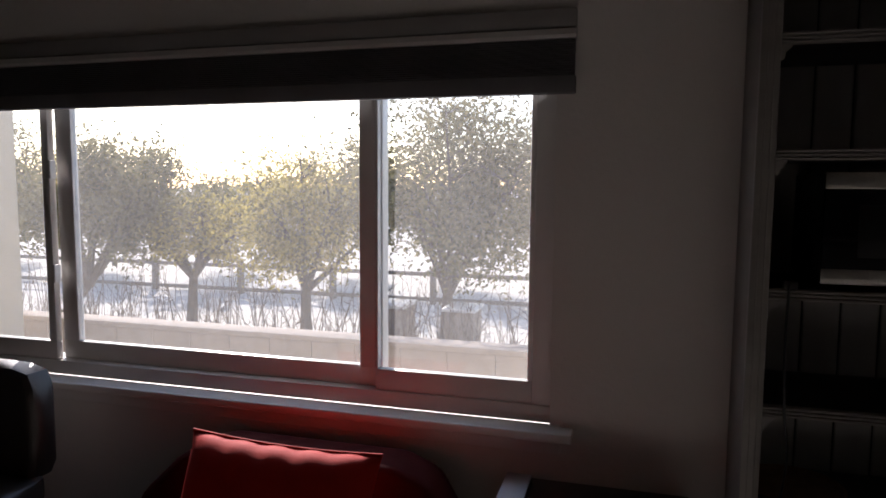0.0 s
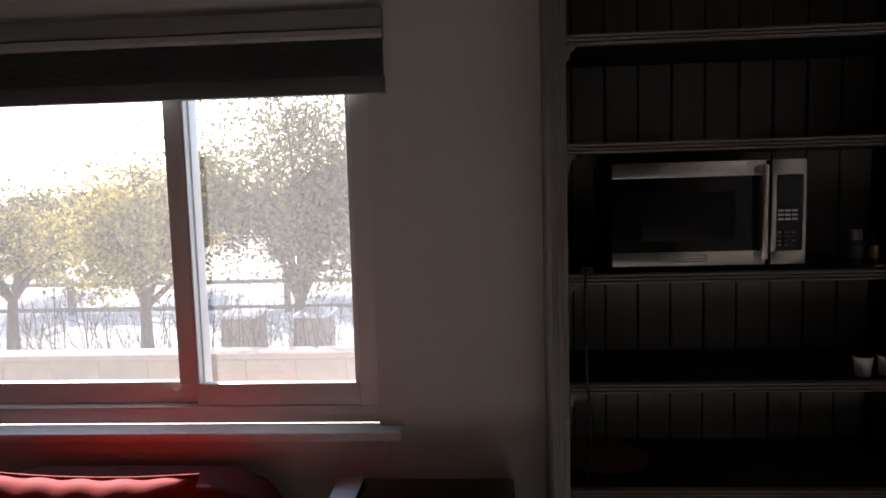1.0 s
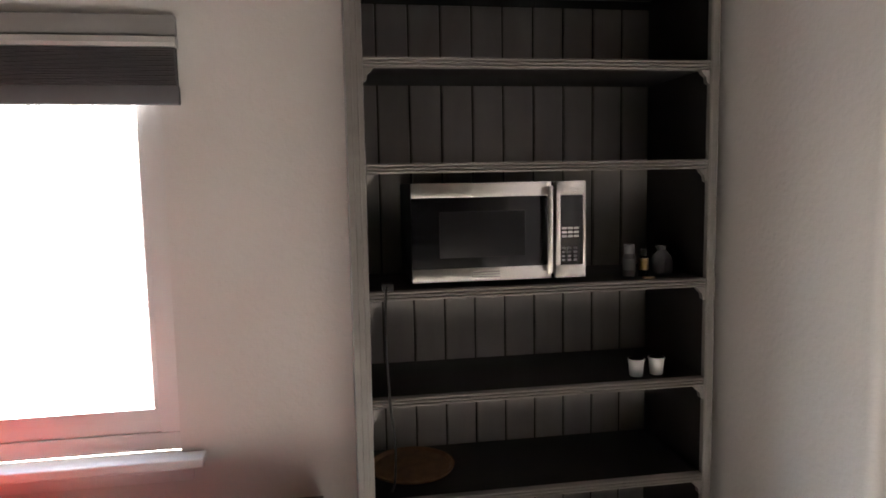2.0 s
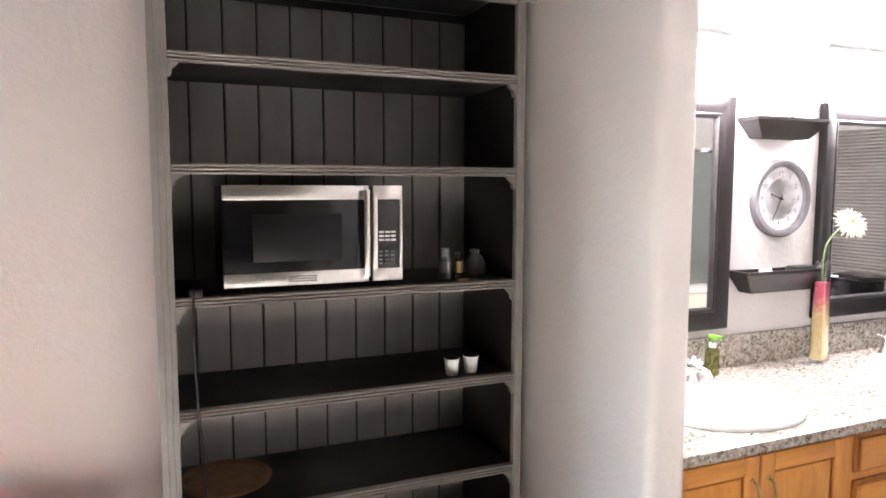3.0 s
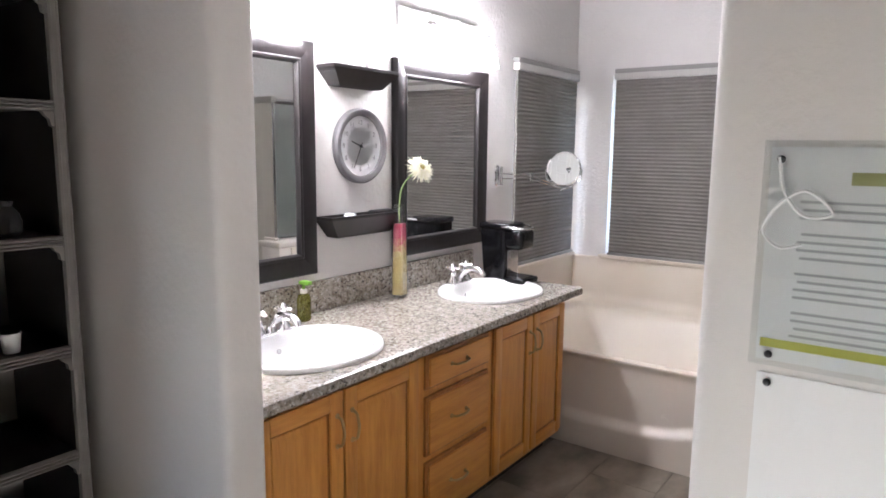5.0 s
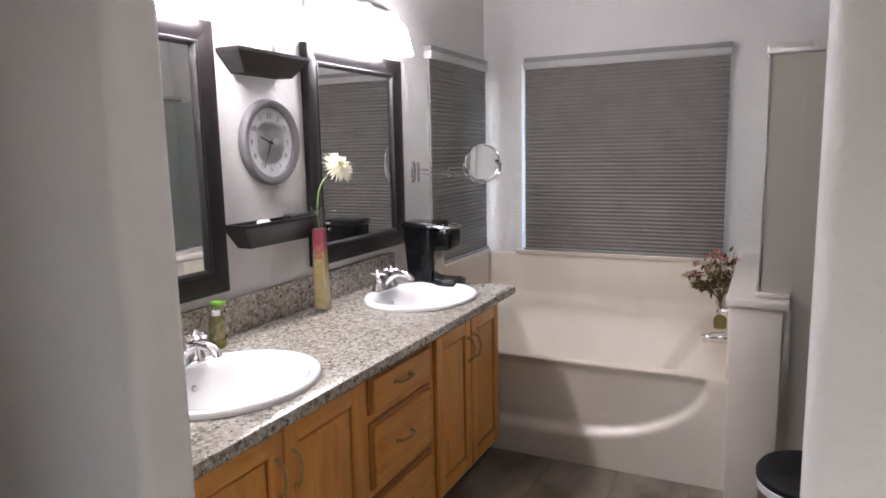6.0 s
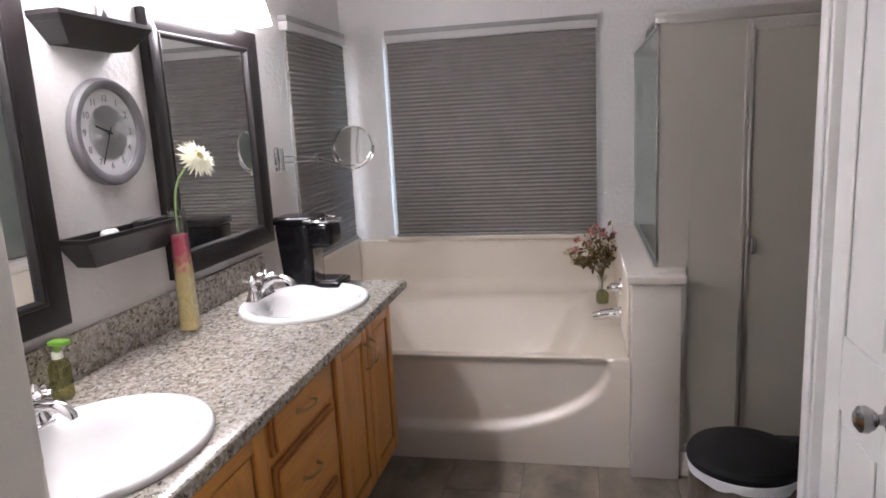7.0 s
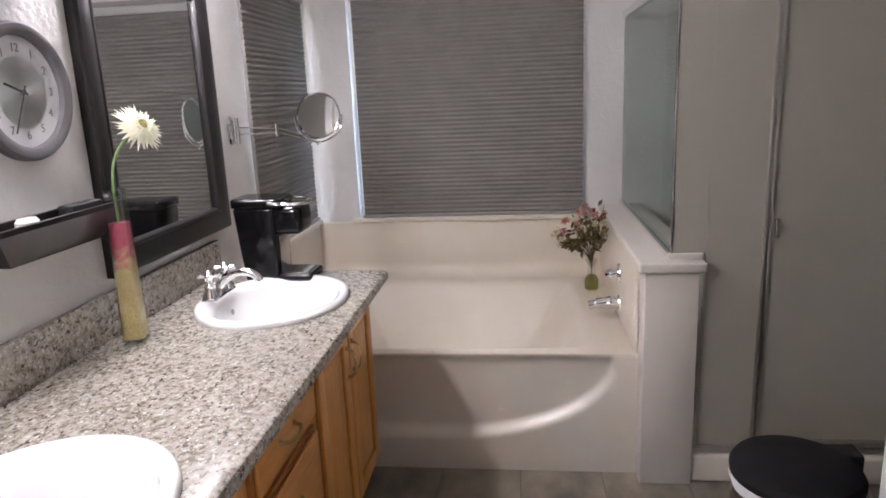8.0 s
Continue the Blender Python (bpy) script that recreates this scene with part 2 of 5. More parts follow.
_l.new(_d.outputs[0], _x.inputs[2])
_l.new(_x.outputs[0], _n["Material Output"].inputs[0])
M_SLEEVE = clear_pane("clear_plastic_sleeve", (0.97, 0.98, 0.98), 0.07)
M_SHGLASS, _n, _l, _b = node_mat("obscure_glass", (0.53, 0.495, 0.43), 0.3)
_b.inputs["Transmission Weight"].default_value = 0.25
bump(_n, _l, _b, noise_tex(_n, _l, coords(_n, _l), 120, 2), 0.25, 0.002)
M_PANELGLASS = clear_pane("greenish_glass", (0.86, 0.895, 0.88), 0.08)
M_GLOW = glow("lit_frosted_glass", (1.0, 0.925, 0.89), SHADE_GLOW)
M_BULB = glow("lit_bulb", (1.0, 0.925, 0.88), BULB_GLOW)
M_VASEGLASS = clear_pane("vase_glass", (0.94, 0.955, 0.94), 0.10)
M_SAND, _n, _l, _b = node_mat("pink_over_gold_sand", (0.6, 0.4, 0.2), 0.35, 0.12)
_c = _n.new("ShaderNodeTexCoord")
_z = _n.new("ShaderNodeSeparateXYZ")
_l.new(_c.outputs["Object"], _z.inputs[0])
_w = _n.new("ShaderNodeMath")
_w.operation = "MULTIPLY_ADD"
_w.inputs[1].default_value = 0.16
_l.new(noise_tex(_n, _l, _c.outputs["Object"], 55.0, 4), _w.inputs[0])
_l.new(_z.outputs["Z"], _w.inputs[2])
_grain = noise_tex(_n, _l, _c.outputs["Object"], 420.0, 2)
_mix = _n.new("ShaderNodeMix")
_mix.data_type = "RGBA"
_l.new(ramp(_n, _l, _w.outputs[0], [(0.285, (0, 0, 0)), (0.345, (1, 1, 1))]), _mix.inputs["Factor"])
_l.new(ramp(_n, _l, _grain, [(0.35, (0.42, 0.27, 0.07)), (0.55, (0.70, 0.52, 0.20)), (0.68, (0.98, 0.86, 0.55))]), _mix.inputs["A"])
_l.new(ramp(_n, _l, _grain, [(0.35, (0.50, 0.03, 0.10)), (0.65, (0.74, 0.14, 0.22))]), _mix.inputs["B"])
_l.new(_mix.outputs["Result"], _b.inputs["Base Color"])
bump(_n, _l, _b, _grain, 0.8, 0.003)
M_PETAL = leaf_mat("cream_petal", (0.8, 0.78, 0.58), (0.9, 0.88, 0.75), 0.3)
M_STEM = vary("green_stem", (0.16, 0.26, 0.08), (0.24, 0.33, 0.12), 0.5, scale=20)
M_FLOWEREYE = vary("olive_flower_eye", (0.16, 0.13, 0.03), (0.3, 0.25, 0.07), 0.7, scale=200)
M_BLOSSOM = leaf_mat("pink_blossom", (0.42, 0.15, 0.13), (0.74, 0.46, 0.40), 0.3)
M_PALEBLOSSOM = leaf_mat("cream_blossom", (0.52, 0.43, 0.26), (0.82, 0.72, 0.54), 0.3)
M_DRYLEAF = leaf_mat("olive_leaf_dull", (0.085, 0.068, 0.03), (0.27, 0.20, 0.10), 0.3)
M_AMBER = clear_pane("amber_water", (0.66, 0.66, 0.26), 0.1)
M_GREENCAP = vary("lime_plastic", (0.18, 0.4, 0.04), (0.22, 0.46, 0.06), 0.4)
M_LINER = vary("white_bin_liner", (0.72, 0.72, 0.74), (0.8, 0.8, 0.81), 0.35, scale=20, bump_scale=40, bump_amount=0.6, bump_size=0.01)
M_WICKER = vary("brown_tray", (0.16, 0.08, 0.035), (0.26, 0.14, 0.065), 0.6, scale=25, bump_scale=120, bump_amount=0.4)
M_FOIL = vary("white_pod", (0.74, 0.73, 0.7), (0.8, 0.79, 0.76), 0.4)
M_STUCCO = vary("sunny_stucco", (0.55, 0.47, 0.34), (0.62, 0.53, 0.39), 0.9, scale=4, bump_scale=60, bump_amount=0.6, bump_size=0.01)
M_BLOCK = vary("concrete_block", (0.30, 0.25, 0.205), (0.37, 0.31, 0.26), 0.9, scale=9, bump_scale=60, bump_amount=0.6, bump_size=0.008, shift=True)
M_GRAVEL = vary("pale_gravel", (0.52, 0.48, 0.43), (0.68, 0.64, 0.59), 0.95, scale=3, bump_scale=12, bump_amount=0.7, bump_size=0.05)
M_BARK = vary("bark", (0.07, 0.055, 0.045), (0.14, 0.115, 0.095), 0.9, scale=14, stretch=(3, 3, 1), bump_scale=30, bump_amount=0.8, bump_size=0.02)
M_LEAF = leaf_mat("olive_leaf", (0.075, 0.075, 0.035), (0.27, 0.235, 0.12), 0.5)
M_LEAFGOLD = leaf_mat("turning_leaf", (0.13, 0.12, 0.04), (0.52, 0.42, 0.12), 0.55)
M_TWIG = vary("bare_twig", (0.12, 0.085, 0.06), (0.2, 0.15, 0.11), 0.9, scale=20)
M_RAILWOOD = vary("weathered_rail", (0.2, 0.17, 0.145), (0.28, 0.24, 0.2), 0.9, scale=9)


# ---- building helpers ----
def link_mesh(name, bm, material, smooth=32):
    me = bpy.data.meshes.new(name)
    bm.to_mesh(me)
    bm.free()
    me.materials.append(material)
    if smooth:
        me.polygons.foreach_set("use_smooth", [True] * len(me.polygons))
        me.set_sharp_from_angle(angle=radians(smooth))
    return new(name, me)


def part(name, bm, material, parent, label="", smooth=32):
    """Links a bmesh, in the parent's own axes, as one mesh object under it."""
    ob = link_mesh(name, bm, material, smooth)
    ob.parent = parent
    if label:
        ob["label"] = label
    return ob


def thing(name, label, category, at=(0, 0, 0), rz=0, group="", kind=""):
    ob = new(name)
    ob.empty_display_size = 0.05
    ob.matrix_world = pose(*at, 0, 0, rz)
    return tagged(ob, label, category, group, kind)


def structure(name, bm, material, label, smooth=32):
    return tagged(link_mesh(name, bm, material, smooth), label, "", "", "structure")


def bx(bm, a, b, bevel=0.0, seg=2):
    r = bmesh.ops.create_cube(bm, size=1)
    vs = r["verts"]
    for v in vs:
        v.co = Vector([a[i] if v.co[i] < 0 else b[i] for i in range(3)])
    if bevel:
        es = list({e for v in vs for e in v.link_edges})
        bmesh.ops.bevel(bm, geom=es, offset=bevel, segments=seg, affect="EDGES", profile=0.5, clamp_overlap=True)
    return bm


def box_bm(a, b, bevel=0.0, seg=2):
    return bx(bmesh.new(), a, b, bevel, seg)


def prism(bm, poly, lo, hi, axis="z"):
    """Extrudes a closed outline: (x, y) along z, (x, z) along y, or (y, z) along x."""
    def place(p, h):
        return {"z": (p[0], p[1], h), "y": (p[0], h, p[1]), "x": (h, p[0], p[1])}[axis]
    a = [bm.verts.new(place(p, lo)) for p in poly]
    b = [bm.verts.new(place(p, hi)) for p in poly]
    k = len(poly)
    fs = [bm.faces.new((a[i], a[(i + 1) % k], b[(i + 1) % k], b[i])) for i in range(k)]
    fs += [bm.faces.new(a[::-1]), bm.faces.new(b)]
    bmesh.ops.recalc_face_normals(bm, faces=fs)
    return bm


def lathe(bm, profile, centre=(0, 0, 0), n=28, sx=1.0, sy=1.0, turn=None):
    rings = []
    for r, z in profile:
        ring = []
        for i in range(n):
            a = 2 * math.pi * i / n
            v = Vector((r * sx * math.cos(a), r * sy * math.sin(a), z))
            if turn is not None:
                v = turn @ v
            ring.append(bm.verts.new(v + Vector(centre)))
        rings.append(ring)
    for p, q in zip(rings, rings[1:]):
        for i in range(n):
            bm.faces.new((p[i], p[(i + 1) % n], q[(i + 1) % n], q[i]))
    for ring, flip in ((rings[0], True), (rings[-1], False)):
        if (ring[0].co - ring[n // 2].co).length > 1e-5:
            bm.faces.new(ring[::-1] if flip else ring)
    bmesh.ops.remove_doubles(bm, verts=rings[0] + rings[-1], dist=1e-6)
    return bm


def tube(bm, pts, radius, n=8):
    """A round rod along points; radius is a number or one per point."""
    pts = [Vector(p) for p in pts]
    rs = radius if isinstance(radius, (list, tuple)) else [radius] * len(pts)
    rings, side = [], None
    for i, p in enumerate(pts):
        d = (pts[min(i + 1, len(pts) - 1)] - pts[max(i - 1, 0)]).normalized()
        if side is None:
            side = d.orthogonal().normalized()
        side = (side - d * side.dot(d)).normalized()
        up = d.cross(side)
        rings.append([bm.verts.new(p + (side * math.cos(2 * math.pi * k / n) + up * math.sin(2 * math.pi * k / n)) * rs[i]) for k in range(n)])
    for p, q in zip(rings, rings[1:]):
        for k in range(n):
            bm.faces.new((p[k], p[(k + 1) % n], q[(k + 1) % n], q[k]))
    bm.faces.new(rings[0][::-1])
    bm.faces.new(rings[-1])
    return bm


def arc(points, steps=6):
    """A smooth curve through control points (Catmull-Rom)."""
    p = [Vector(q) for q in points]
    p = [p[0] * 2 - p[1]] + p + [p[-1] * 2 - p[-2]]
    out = []
    for i in range(1, len(p) - 2):
        for s in range(steps):
            t = s / steps
            out.append(0.5 * ((2 * p[i]) + (p[i + 1] - p[i - 1]) * t + (2 * p[i - 1] - 5 * p[i] + 4 * p[i + 1] - p[i + 2]) * t * t + (3 * p[i] - p[i - 1] - 3 * p[i + 1] + p[i + 2]) * t ** 3))
    return out + [p[-2]]


def round_end(x0, x1, y, r, away, steps=6):
    """The outline points of a wall's rounded end at y, between faces x0 and x1; away is +1 or -1, the way that the end looks."""
    out = []
    for cx, a0 in ((x1 - r, 0), (x0 + r, 90)):
        for k in range(steps + 1):
            a = radians(a0 + 90 * k / steps)
            out.append((cx + r * math.cos(a), y - away * r + away * r * math.sin(a)))
    return out


RX90 = Matrix.Rotation(radians(90), 3, "X")

# ---- the rooms ----
WX0, WX1 = 1.305, 1.428          # dividing wall
WIN_Y = 2.10                     # bedroom window wall
VAN_Y = 1.985                    # vanity wall
END_X = 4.54                     # wall behind the bath
CEIL = 3.2

structure("floor_bedroom", box_bm((-6.4, -6.0, -0.12), (WX0, 2.45, 0)), M_CARPET, "grey-beige carpet floor in the bedroom")
# Unseen bedroom ceiling; its height and dark tone weaken bounced light.
structure("ceiling_1", box_bm((-6.6, -6.2, CEIL), (WX0, 2.6, CEIL + 0.12)), M_FARWALL, "unseen tan bedroom ceiling, kept dark to cut bounced light")
structure("ceiling_2", box_bm((WX0, -6.2, CEIL), (4.9, 2.6, CEIL + 0.12)), M_CEIL, "unseen beige textured bathroom ceiling, toned down to cut bounced light")

WL, WR, WB, WT = -2.86, -0.335, 0.735, 1.95      # bedroom window opening
bm = bmesh.new()
bx(bm, (-6.4, WIN_Y, 0), (WL, 2.30, CEIL))
bx(bm, (WR, WIN_Y, 0), (0.1815, 2.30, CEIL))
bx(bm, (WL, WIN_Y, 0), (WR, 2.30, WB - 0.03))
bx(bm, (WL, WIN_Y, WT), (WR, 2.30, CEIL))
bx(bm, (0.1815, WIN_Y, 2.14), (WX0, 2.30, CEIL))
bx(bm, (1.29, WIN_Y, 0), (WX0, 2.30, 2.14))
structure("wall_window", bm, M_WALL, "off-white textured bedroom wall with the window", 0)
structure("wall_recess", box_bm((0.16, 2.30, 0), (1.29, 2.42, CEIL)), M_WALL, "plain wall behind the built-in bookcase")
# Unseen far walls, set back and darkened against bounced light.
structure("wall_west", box_bm((-6.52, -6.0, 0), (-6.4, 2.30, CEIL)), M_FARWALL, "unseen tan bedroom wall, kept dark to cut bounced light")
structure("wall_south", box_bm((-6.52, -6.12, 0), (4.72, -6.0, CEIL)), M_FARWALL, "unseen tan wall closing the rooms, kept dark to cut bounced light")

JL, JR = 1.324, 0.279             # rounded ends of the dividing wall
bm = prism(bmesh.new(), [(WX0, 2.30), (WX1, 2.30)] + [(x, y) for x, y in round_end(WX0, WX1, JL, 0.028, -1)], 0, CEIL)
structure("wall_divider_1", bm, M_WALL, "off-white dividing wall with a rounded corner", 40)
bm = prism(bmesh.new(), [(WX0, -6.0), (WX1, -6.0)] + [(x, y) for x, y in round_end(WX0, WX1, JR, 0.028, 1)], 0, CEIL)
structure("wall_divider_2", bm, M_WALL, "off-white dividing wall with papers pinned to it", 40)
structure("wall_header", box_bm((WX0 + 0.002, JR + 0.0, 2.42), (WX1 - 0.002, JL, CEIL)), M_WALL, "wall above the bathroom opening")

# bathroom walls, with two window openings
B2L, B2R, BZ0, BZ1 = 3.76, 4.46, 0.80, 1.94
bm = bmesh.new()
bx(bm, (WX1, VAN_Y, 0), (B2L, VAN_Y + 0.14, CEIL))
bx(bm, (B2R, VAN_Y, 0), (END_X + 0.14, VAN_Y + 0.14, CEIL))
bx(bm, (B2L, VAN_Y, 0), (B2R, VAN_Y + 0.14, BZ0))
bx(bm, (B2L, VAN_Y, BZ1), (B2R, VAN_Y + 0.14, CEIL))
structure("wall_vanity", bm, M_BATHWALL, "off-white textured bathroom wall behind the vanity", 0)
E1L, E1R = 0.56, 1.735
bm = bmesh.new()
bx(bm, (END_X, -6.0, 0), (END_X + 0.14, E1L, CEIL))
bx(bm, (END_X, E1R, 0), (END_X + 0.14, VAN_Y, CEIL))
bx(bm, (END_X, E1L, 0), (END_X + 0.14, E1R, BZ0))
bx(bm, (END_X, E1L, BZ1), (END_X + 0.14, E1R, CEIL))
structure("wall_bath", bm, M_BATHWALL, "off-white textured wall with a window over the bath", 0)
bm = prism(bmesh.new(), [(2.336, -6.0), (2.43, -6.0)] + round_end(2.336, 2.43, 0.10, 0.018, 1), 0, CEIL)
structure("wall_closet_1", bm, M_BATHWALL, "white partition wall at the end of the closet", 40)
structure("wall_closet_2", box_bm((WX1, -0.02, 2.05), (2.336, 0.10, CEIL)), M_BATHWALL, "white wall above the closet doors")
structure("wall_closet_3", box_bm((WX1, -0.02, 0), (1.50, 0.10, 2.05)), M_BATHWALL, "white wall beside the closet doors")
structure("wall_closet_4", box_bm((WX1, -0.75, 0), (2.336, -0.65, CEIL)), M_BATHWALL, "plain wall closing the closet")
structure("wall_shower", box_bm((3.42, -0.86, 0), (END_X, -0.74, CEIL)), M_BATHWALL, "plain wall closing the shower")

# sub-floor of the bathroom; its tiles are laid at the end of the file
bath_floor = structure("floor_bathroom", box_bm((WX0, -6.0, -0.12), (END_X, 2.3, -0.004)), M_GROUT, "dark slate-look tiled bathroom floor")


# ---- bedroom window ----
win = thing("window_1", "white vinyl three-part sliding window with a wide sill", "window", kind="structure")
bm = bmesh.new()
FY0, FY1 = 2.125, 2.235
bx(bm, (WL, FY0, WB), (WR, FY1, 0.79), 0.004)
bx(bm, (WL, FY0, 1.90), (WR, FY1, WT), 0.004)
bx(bm, (WL, FY0, 0.79), (WL + 0.045, FY1, 1.90), 0.004)
bx(bm, (WR - 0.062, FY0, 0.79), (WR, FY1, 1.90), 0.004)
part("window_frame", bm, M_VINYL, win)
# sashes: (left, right, bottom, face)
for x0, x1, z0, y0, wl, wr in ((-0.932, -0.398, 0.79, 2.135, 0.010, 0.016), (-2.27, -0.933, 0.79, 2.165, 0.075, 0.06), (-2.80, -2.275, 0.79, 2.135, 0.03, 0.035)):
    bm = bmesh.new()
    bx(bm, (x0, y0, z0), (x1, y0 + 0.03, z0 + 0.072), 0.003)
    bx(bm, (x0, y0, 1.85), (x1, y0 + 0.03, 1.90), 0.003)
    bx(bm, (x0, y0, z0 + 0.072), (x0 + wl, y0 + 0.03, 1.85), 0.003)
    bx(bm, (x1 - wr, y0, z0 + 0.072), (x1, y0 + 0.03, 1.85), 0.003)
    sash = part("sash", bm, M_VINYL, win)
    pane = part("pane", box_bm((x0 + wl, y0 + 0.012, z0 + 0.072), (x1 - wr, y0 + 0.018, 1.85)), M_HAZEPANE, sash)
    pane.visible_shadow = False
bm = bmesh.new()
bx(bm, (-0.990, 2.1375, 0.862), (-0.934, 2.1645, 1.85), 0.003)
part("meeting_post", bm, M_VINYL, win)
bm = bmesh.new()
bx(bm, (-0.930, 2.166, 0.82), (-0.922, 2.236, 1.88), 0.002)
bx(bm, (-0.9215, 2.166, 0.82), (-0.917, 2.19, 1.88), 0.001)
part("outer_track", bm, M_VINYL, win)
for z in (1.10, 1.50):
    bm = bmesh.new()
    bx(bm, (-2.262, 2.105, z), (-2.238, 2.135, z + 0.07), 0.004)
    part("sash_latch", bm, M_VINYL, win)
bm = bmesh.new()
bx(bm, (-3.0, 2.035, WB - 0.03), (-0.262, 2.125, WB), 0.006, 3)
bx(bm, (-2.96, 2.088, WB - 0.085), (-0.30, 2.0995, WB - 0.03), 0.003)
part("window_sill", bm, M_VINYL, win)

shade = thing("window_shade", "grey cellular window shade drawn up under its valance", "window shade", at=(0, 0, 0))
SX0, SX1 = -2.98, -0.279
part("headrail", box_bm((SX0, 2.072, 1.945), (SX1, 2.0975, 2.004), 0.006), M_RAIL, shade)
bm = prism(bmesh.new(), [(2.066, 1.915), (2.06, 1.925), (2.062, 1.942), (2.0975, 1.943), (2.0975, 1.914)], SX0, SX1, "x")
part("valance_band", bm, M_RAILPALE, shade)
bm = bmesh.new()
prof, z = [], 1.912
for k in range(15):
    prof += [(2.064, z - 0.003), (2.074, z - 0.006)]
    z -= 0.0068
prism(bm, [(2.0975, 1.913)] + [(2.074, 1.913)] + prof + [(2.0975, z)], SX0 + 0.004, SX1 - 0.004, "x")
part("gathered_fabric", bm, M_FABRIC_DK, shade, smooth=0)
part("bottom_rail", box_bm((SX0, 2.066, 1.757), (SX1, 2.0975, z - 0.0005), 0.004), M_FABRIC_DK, shade)


# ---- bookcase ----
BX0, BX1 = 0.182, 1.243          # outer sides
IX0, IX1 = 0.228, 1.215          # clear inside
BF, BB = 1.862, 2.255            # front and back
book = thing("bookcase", "tall grey-white painted bookcase with beadboard back and dark shelf boards", "bookcase", at=(0, 0, 0))
for a, b in ((BX0, IX0), (IX1, BX1)):
    bm = bmesh.new()
    bx(bm, (a, BF, 0), (b, BF + 0.022, 2.075), 0.003)
    s = part("stile", bm, M_SHELFPAINT, book)
    bm = bmesh.new()
    m = (a + b) / 2
    tube(bm, [(m - 0.008, BF + 0.001, 0.1), (m - 0.008, BF + 0.001, 2.05)], 0.003, 6)
    tube(bm, [(m + 0.008, BF + 0.001, 0.1), (m + 0.008, BF + 0.001, 2.05)], 0.003, 6)
    part("bead", bm, M_SHELFPAINT, s)
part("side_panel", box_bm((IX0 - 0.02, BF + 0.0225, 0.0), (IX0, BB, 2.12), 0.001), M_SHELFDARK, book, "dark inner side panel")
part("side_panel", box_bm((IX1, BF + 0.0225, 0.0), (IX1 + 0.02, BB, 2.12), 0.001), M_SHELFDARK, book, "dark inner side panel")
part("outer_side", box_bm((BX0, BF + 0.0225, 0.0), (BX0 + 0.018, 2.0985, 2.075), 0.001), M_SHELFPAINT, book)
part("outer_side", box_bm((BX1 - 0.018, BF + 0.0225, 0.0), (BX1, 2.0985, 2.075), 0.001), M_SHELFPAINT, book)
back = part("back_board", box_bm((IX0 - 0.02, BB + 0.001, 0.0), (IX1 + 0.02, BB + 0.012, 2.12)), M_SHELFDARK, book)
PITCH = 0.1035
for k in range(10):
    x0 = 0.186 + k * PITCH + 0.003
    x1 = min(0.186 + (k + 1) * PITCH - 0.003, IX1 - 0.001)
    x0 = max(x0, IX0 + 0.001)
    part("plank", box_bm((x0, BB - 0.008, 0.02), (x1, BB + 0.0005, 2.09), 0.0025, 1), M_BEAD, back)
SHELVES = (0.34, 0.632, 0.930, 1.230, 1.577, 1.857)
for z in SHELVES:
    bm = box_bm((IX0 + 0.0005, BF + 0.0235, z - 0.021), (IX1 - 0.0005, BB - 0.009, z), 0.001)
    sh = part("shelf", bm, M_SHELFDARK, book, "near-black shelf board")
    bm = bmesh.new()
    for dz in (0.001, -0.0085, -0.018):
        prism(bm, [(BF + 0.0235, z + dz), (BF + 0.006, z + dz), (BF + 0.002, z + dz - 0.002), (BF + 0.001, z + dz - 0.004), (BF + 0.002, z + dz - 0.006), (BF + 0.008, z + dz - 0.0085), (BF + 0.0235, z + dz - 0.0085)], IX0 + 0.0005, IX1 - 0.0005, "x")
    part("edge_trim", bm, M_SHELFPAINT, sh, "fluted pale edge moulding")
    for x, s in ((IX0 + 0.0005, 1), (IX1 - 0.0005, -1)):
        bm = prism(bmesh.new(), [(x, z - 0.0272), (x + s * 0.028, z - 0.0272), (x + s * 0.020, z - 0.038), (x + s * 0.011, z - 0.045), (x + s * 0.008, z - 0.062), (x, z - 0.066)], BF + 0.004, BF + 0.022, "y")
        part("corner_bracket", bm, M_SHELFPAINT, sh)
part("top_rail", box_bm((IX0 + 0.001, BF + 0.001, 2.068), (IX1 - 0.001, BF + 0.022, 2.135), 0.002), M_SHELFPAINT, book)
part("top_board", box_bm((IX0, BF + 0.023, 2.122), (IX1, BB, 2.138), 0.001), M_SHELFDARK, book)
bm = prism(bmesh.new(), [(BF + 0.001, 2.076), (BF - 0.012, 2.08), (BF - 0.02, 2.10), (BF - 0.034, 2.115), (BF - 0.036, 2.138), (BF + 0.001, 2.138)], BX0 - 0.03, BX1 + 0.03, "x")
part("crown", bm, M_SHELFPAINT, book)
part("base_rail", box_bm((IX0 + 0.001, BF + 0.001, 0.0), (IX1 - 0.001, BF + 0.022, 0.1), 0.002), M_SHELFPAINT, book)


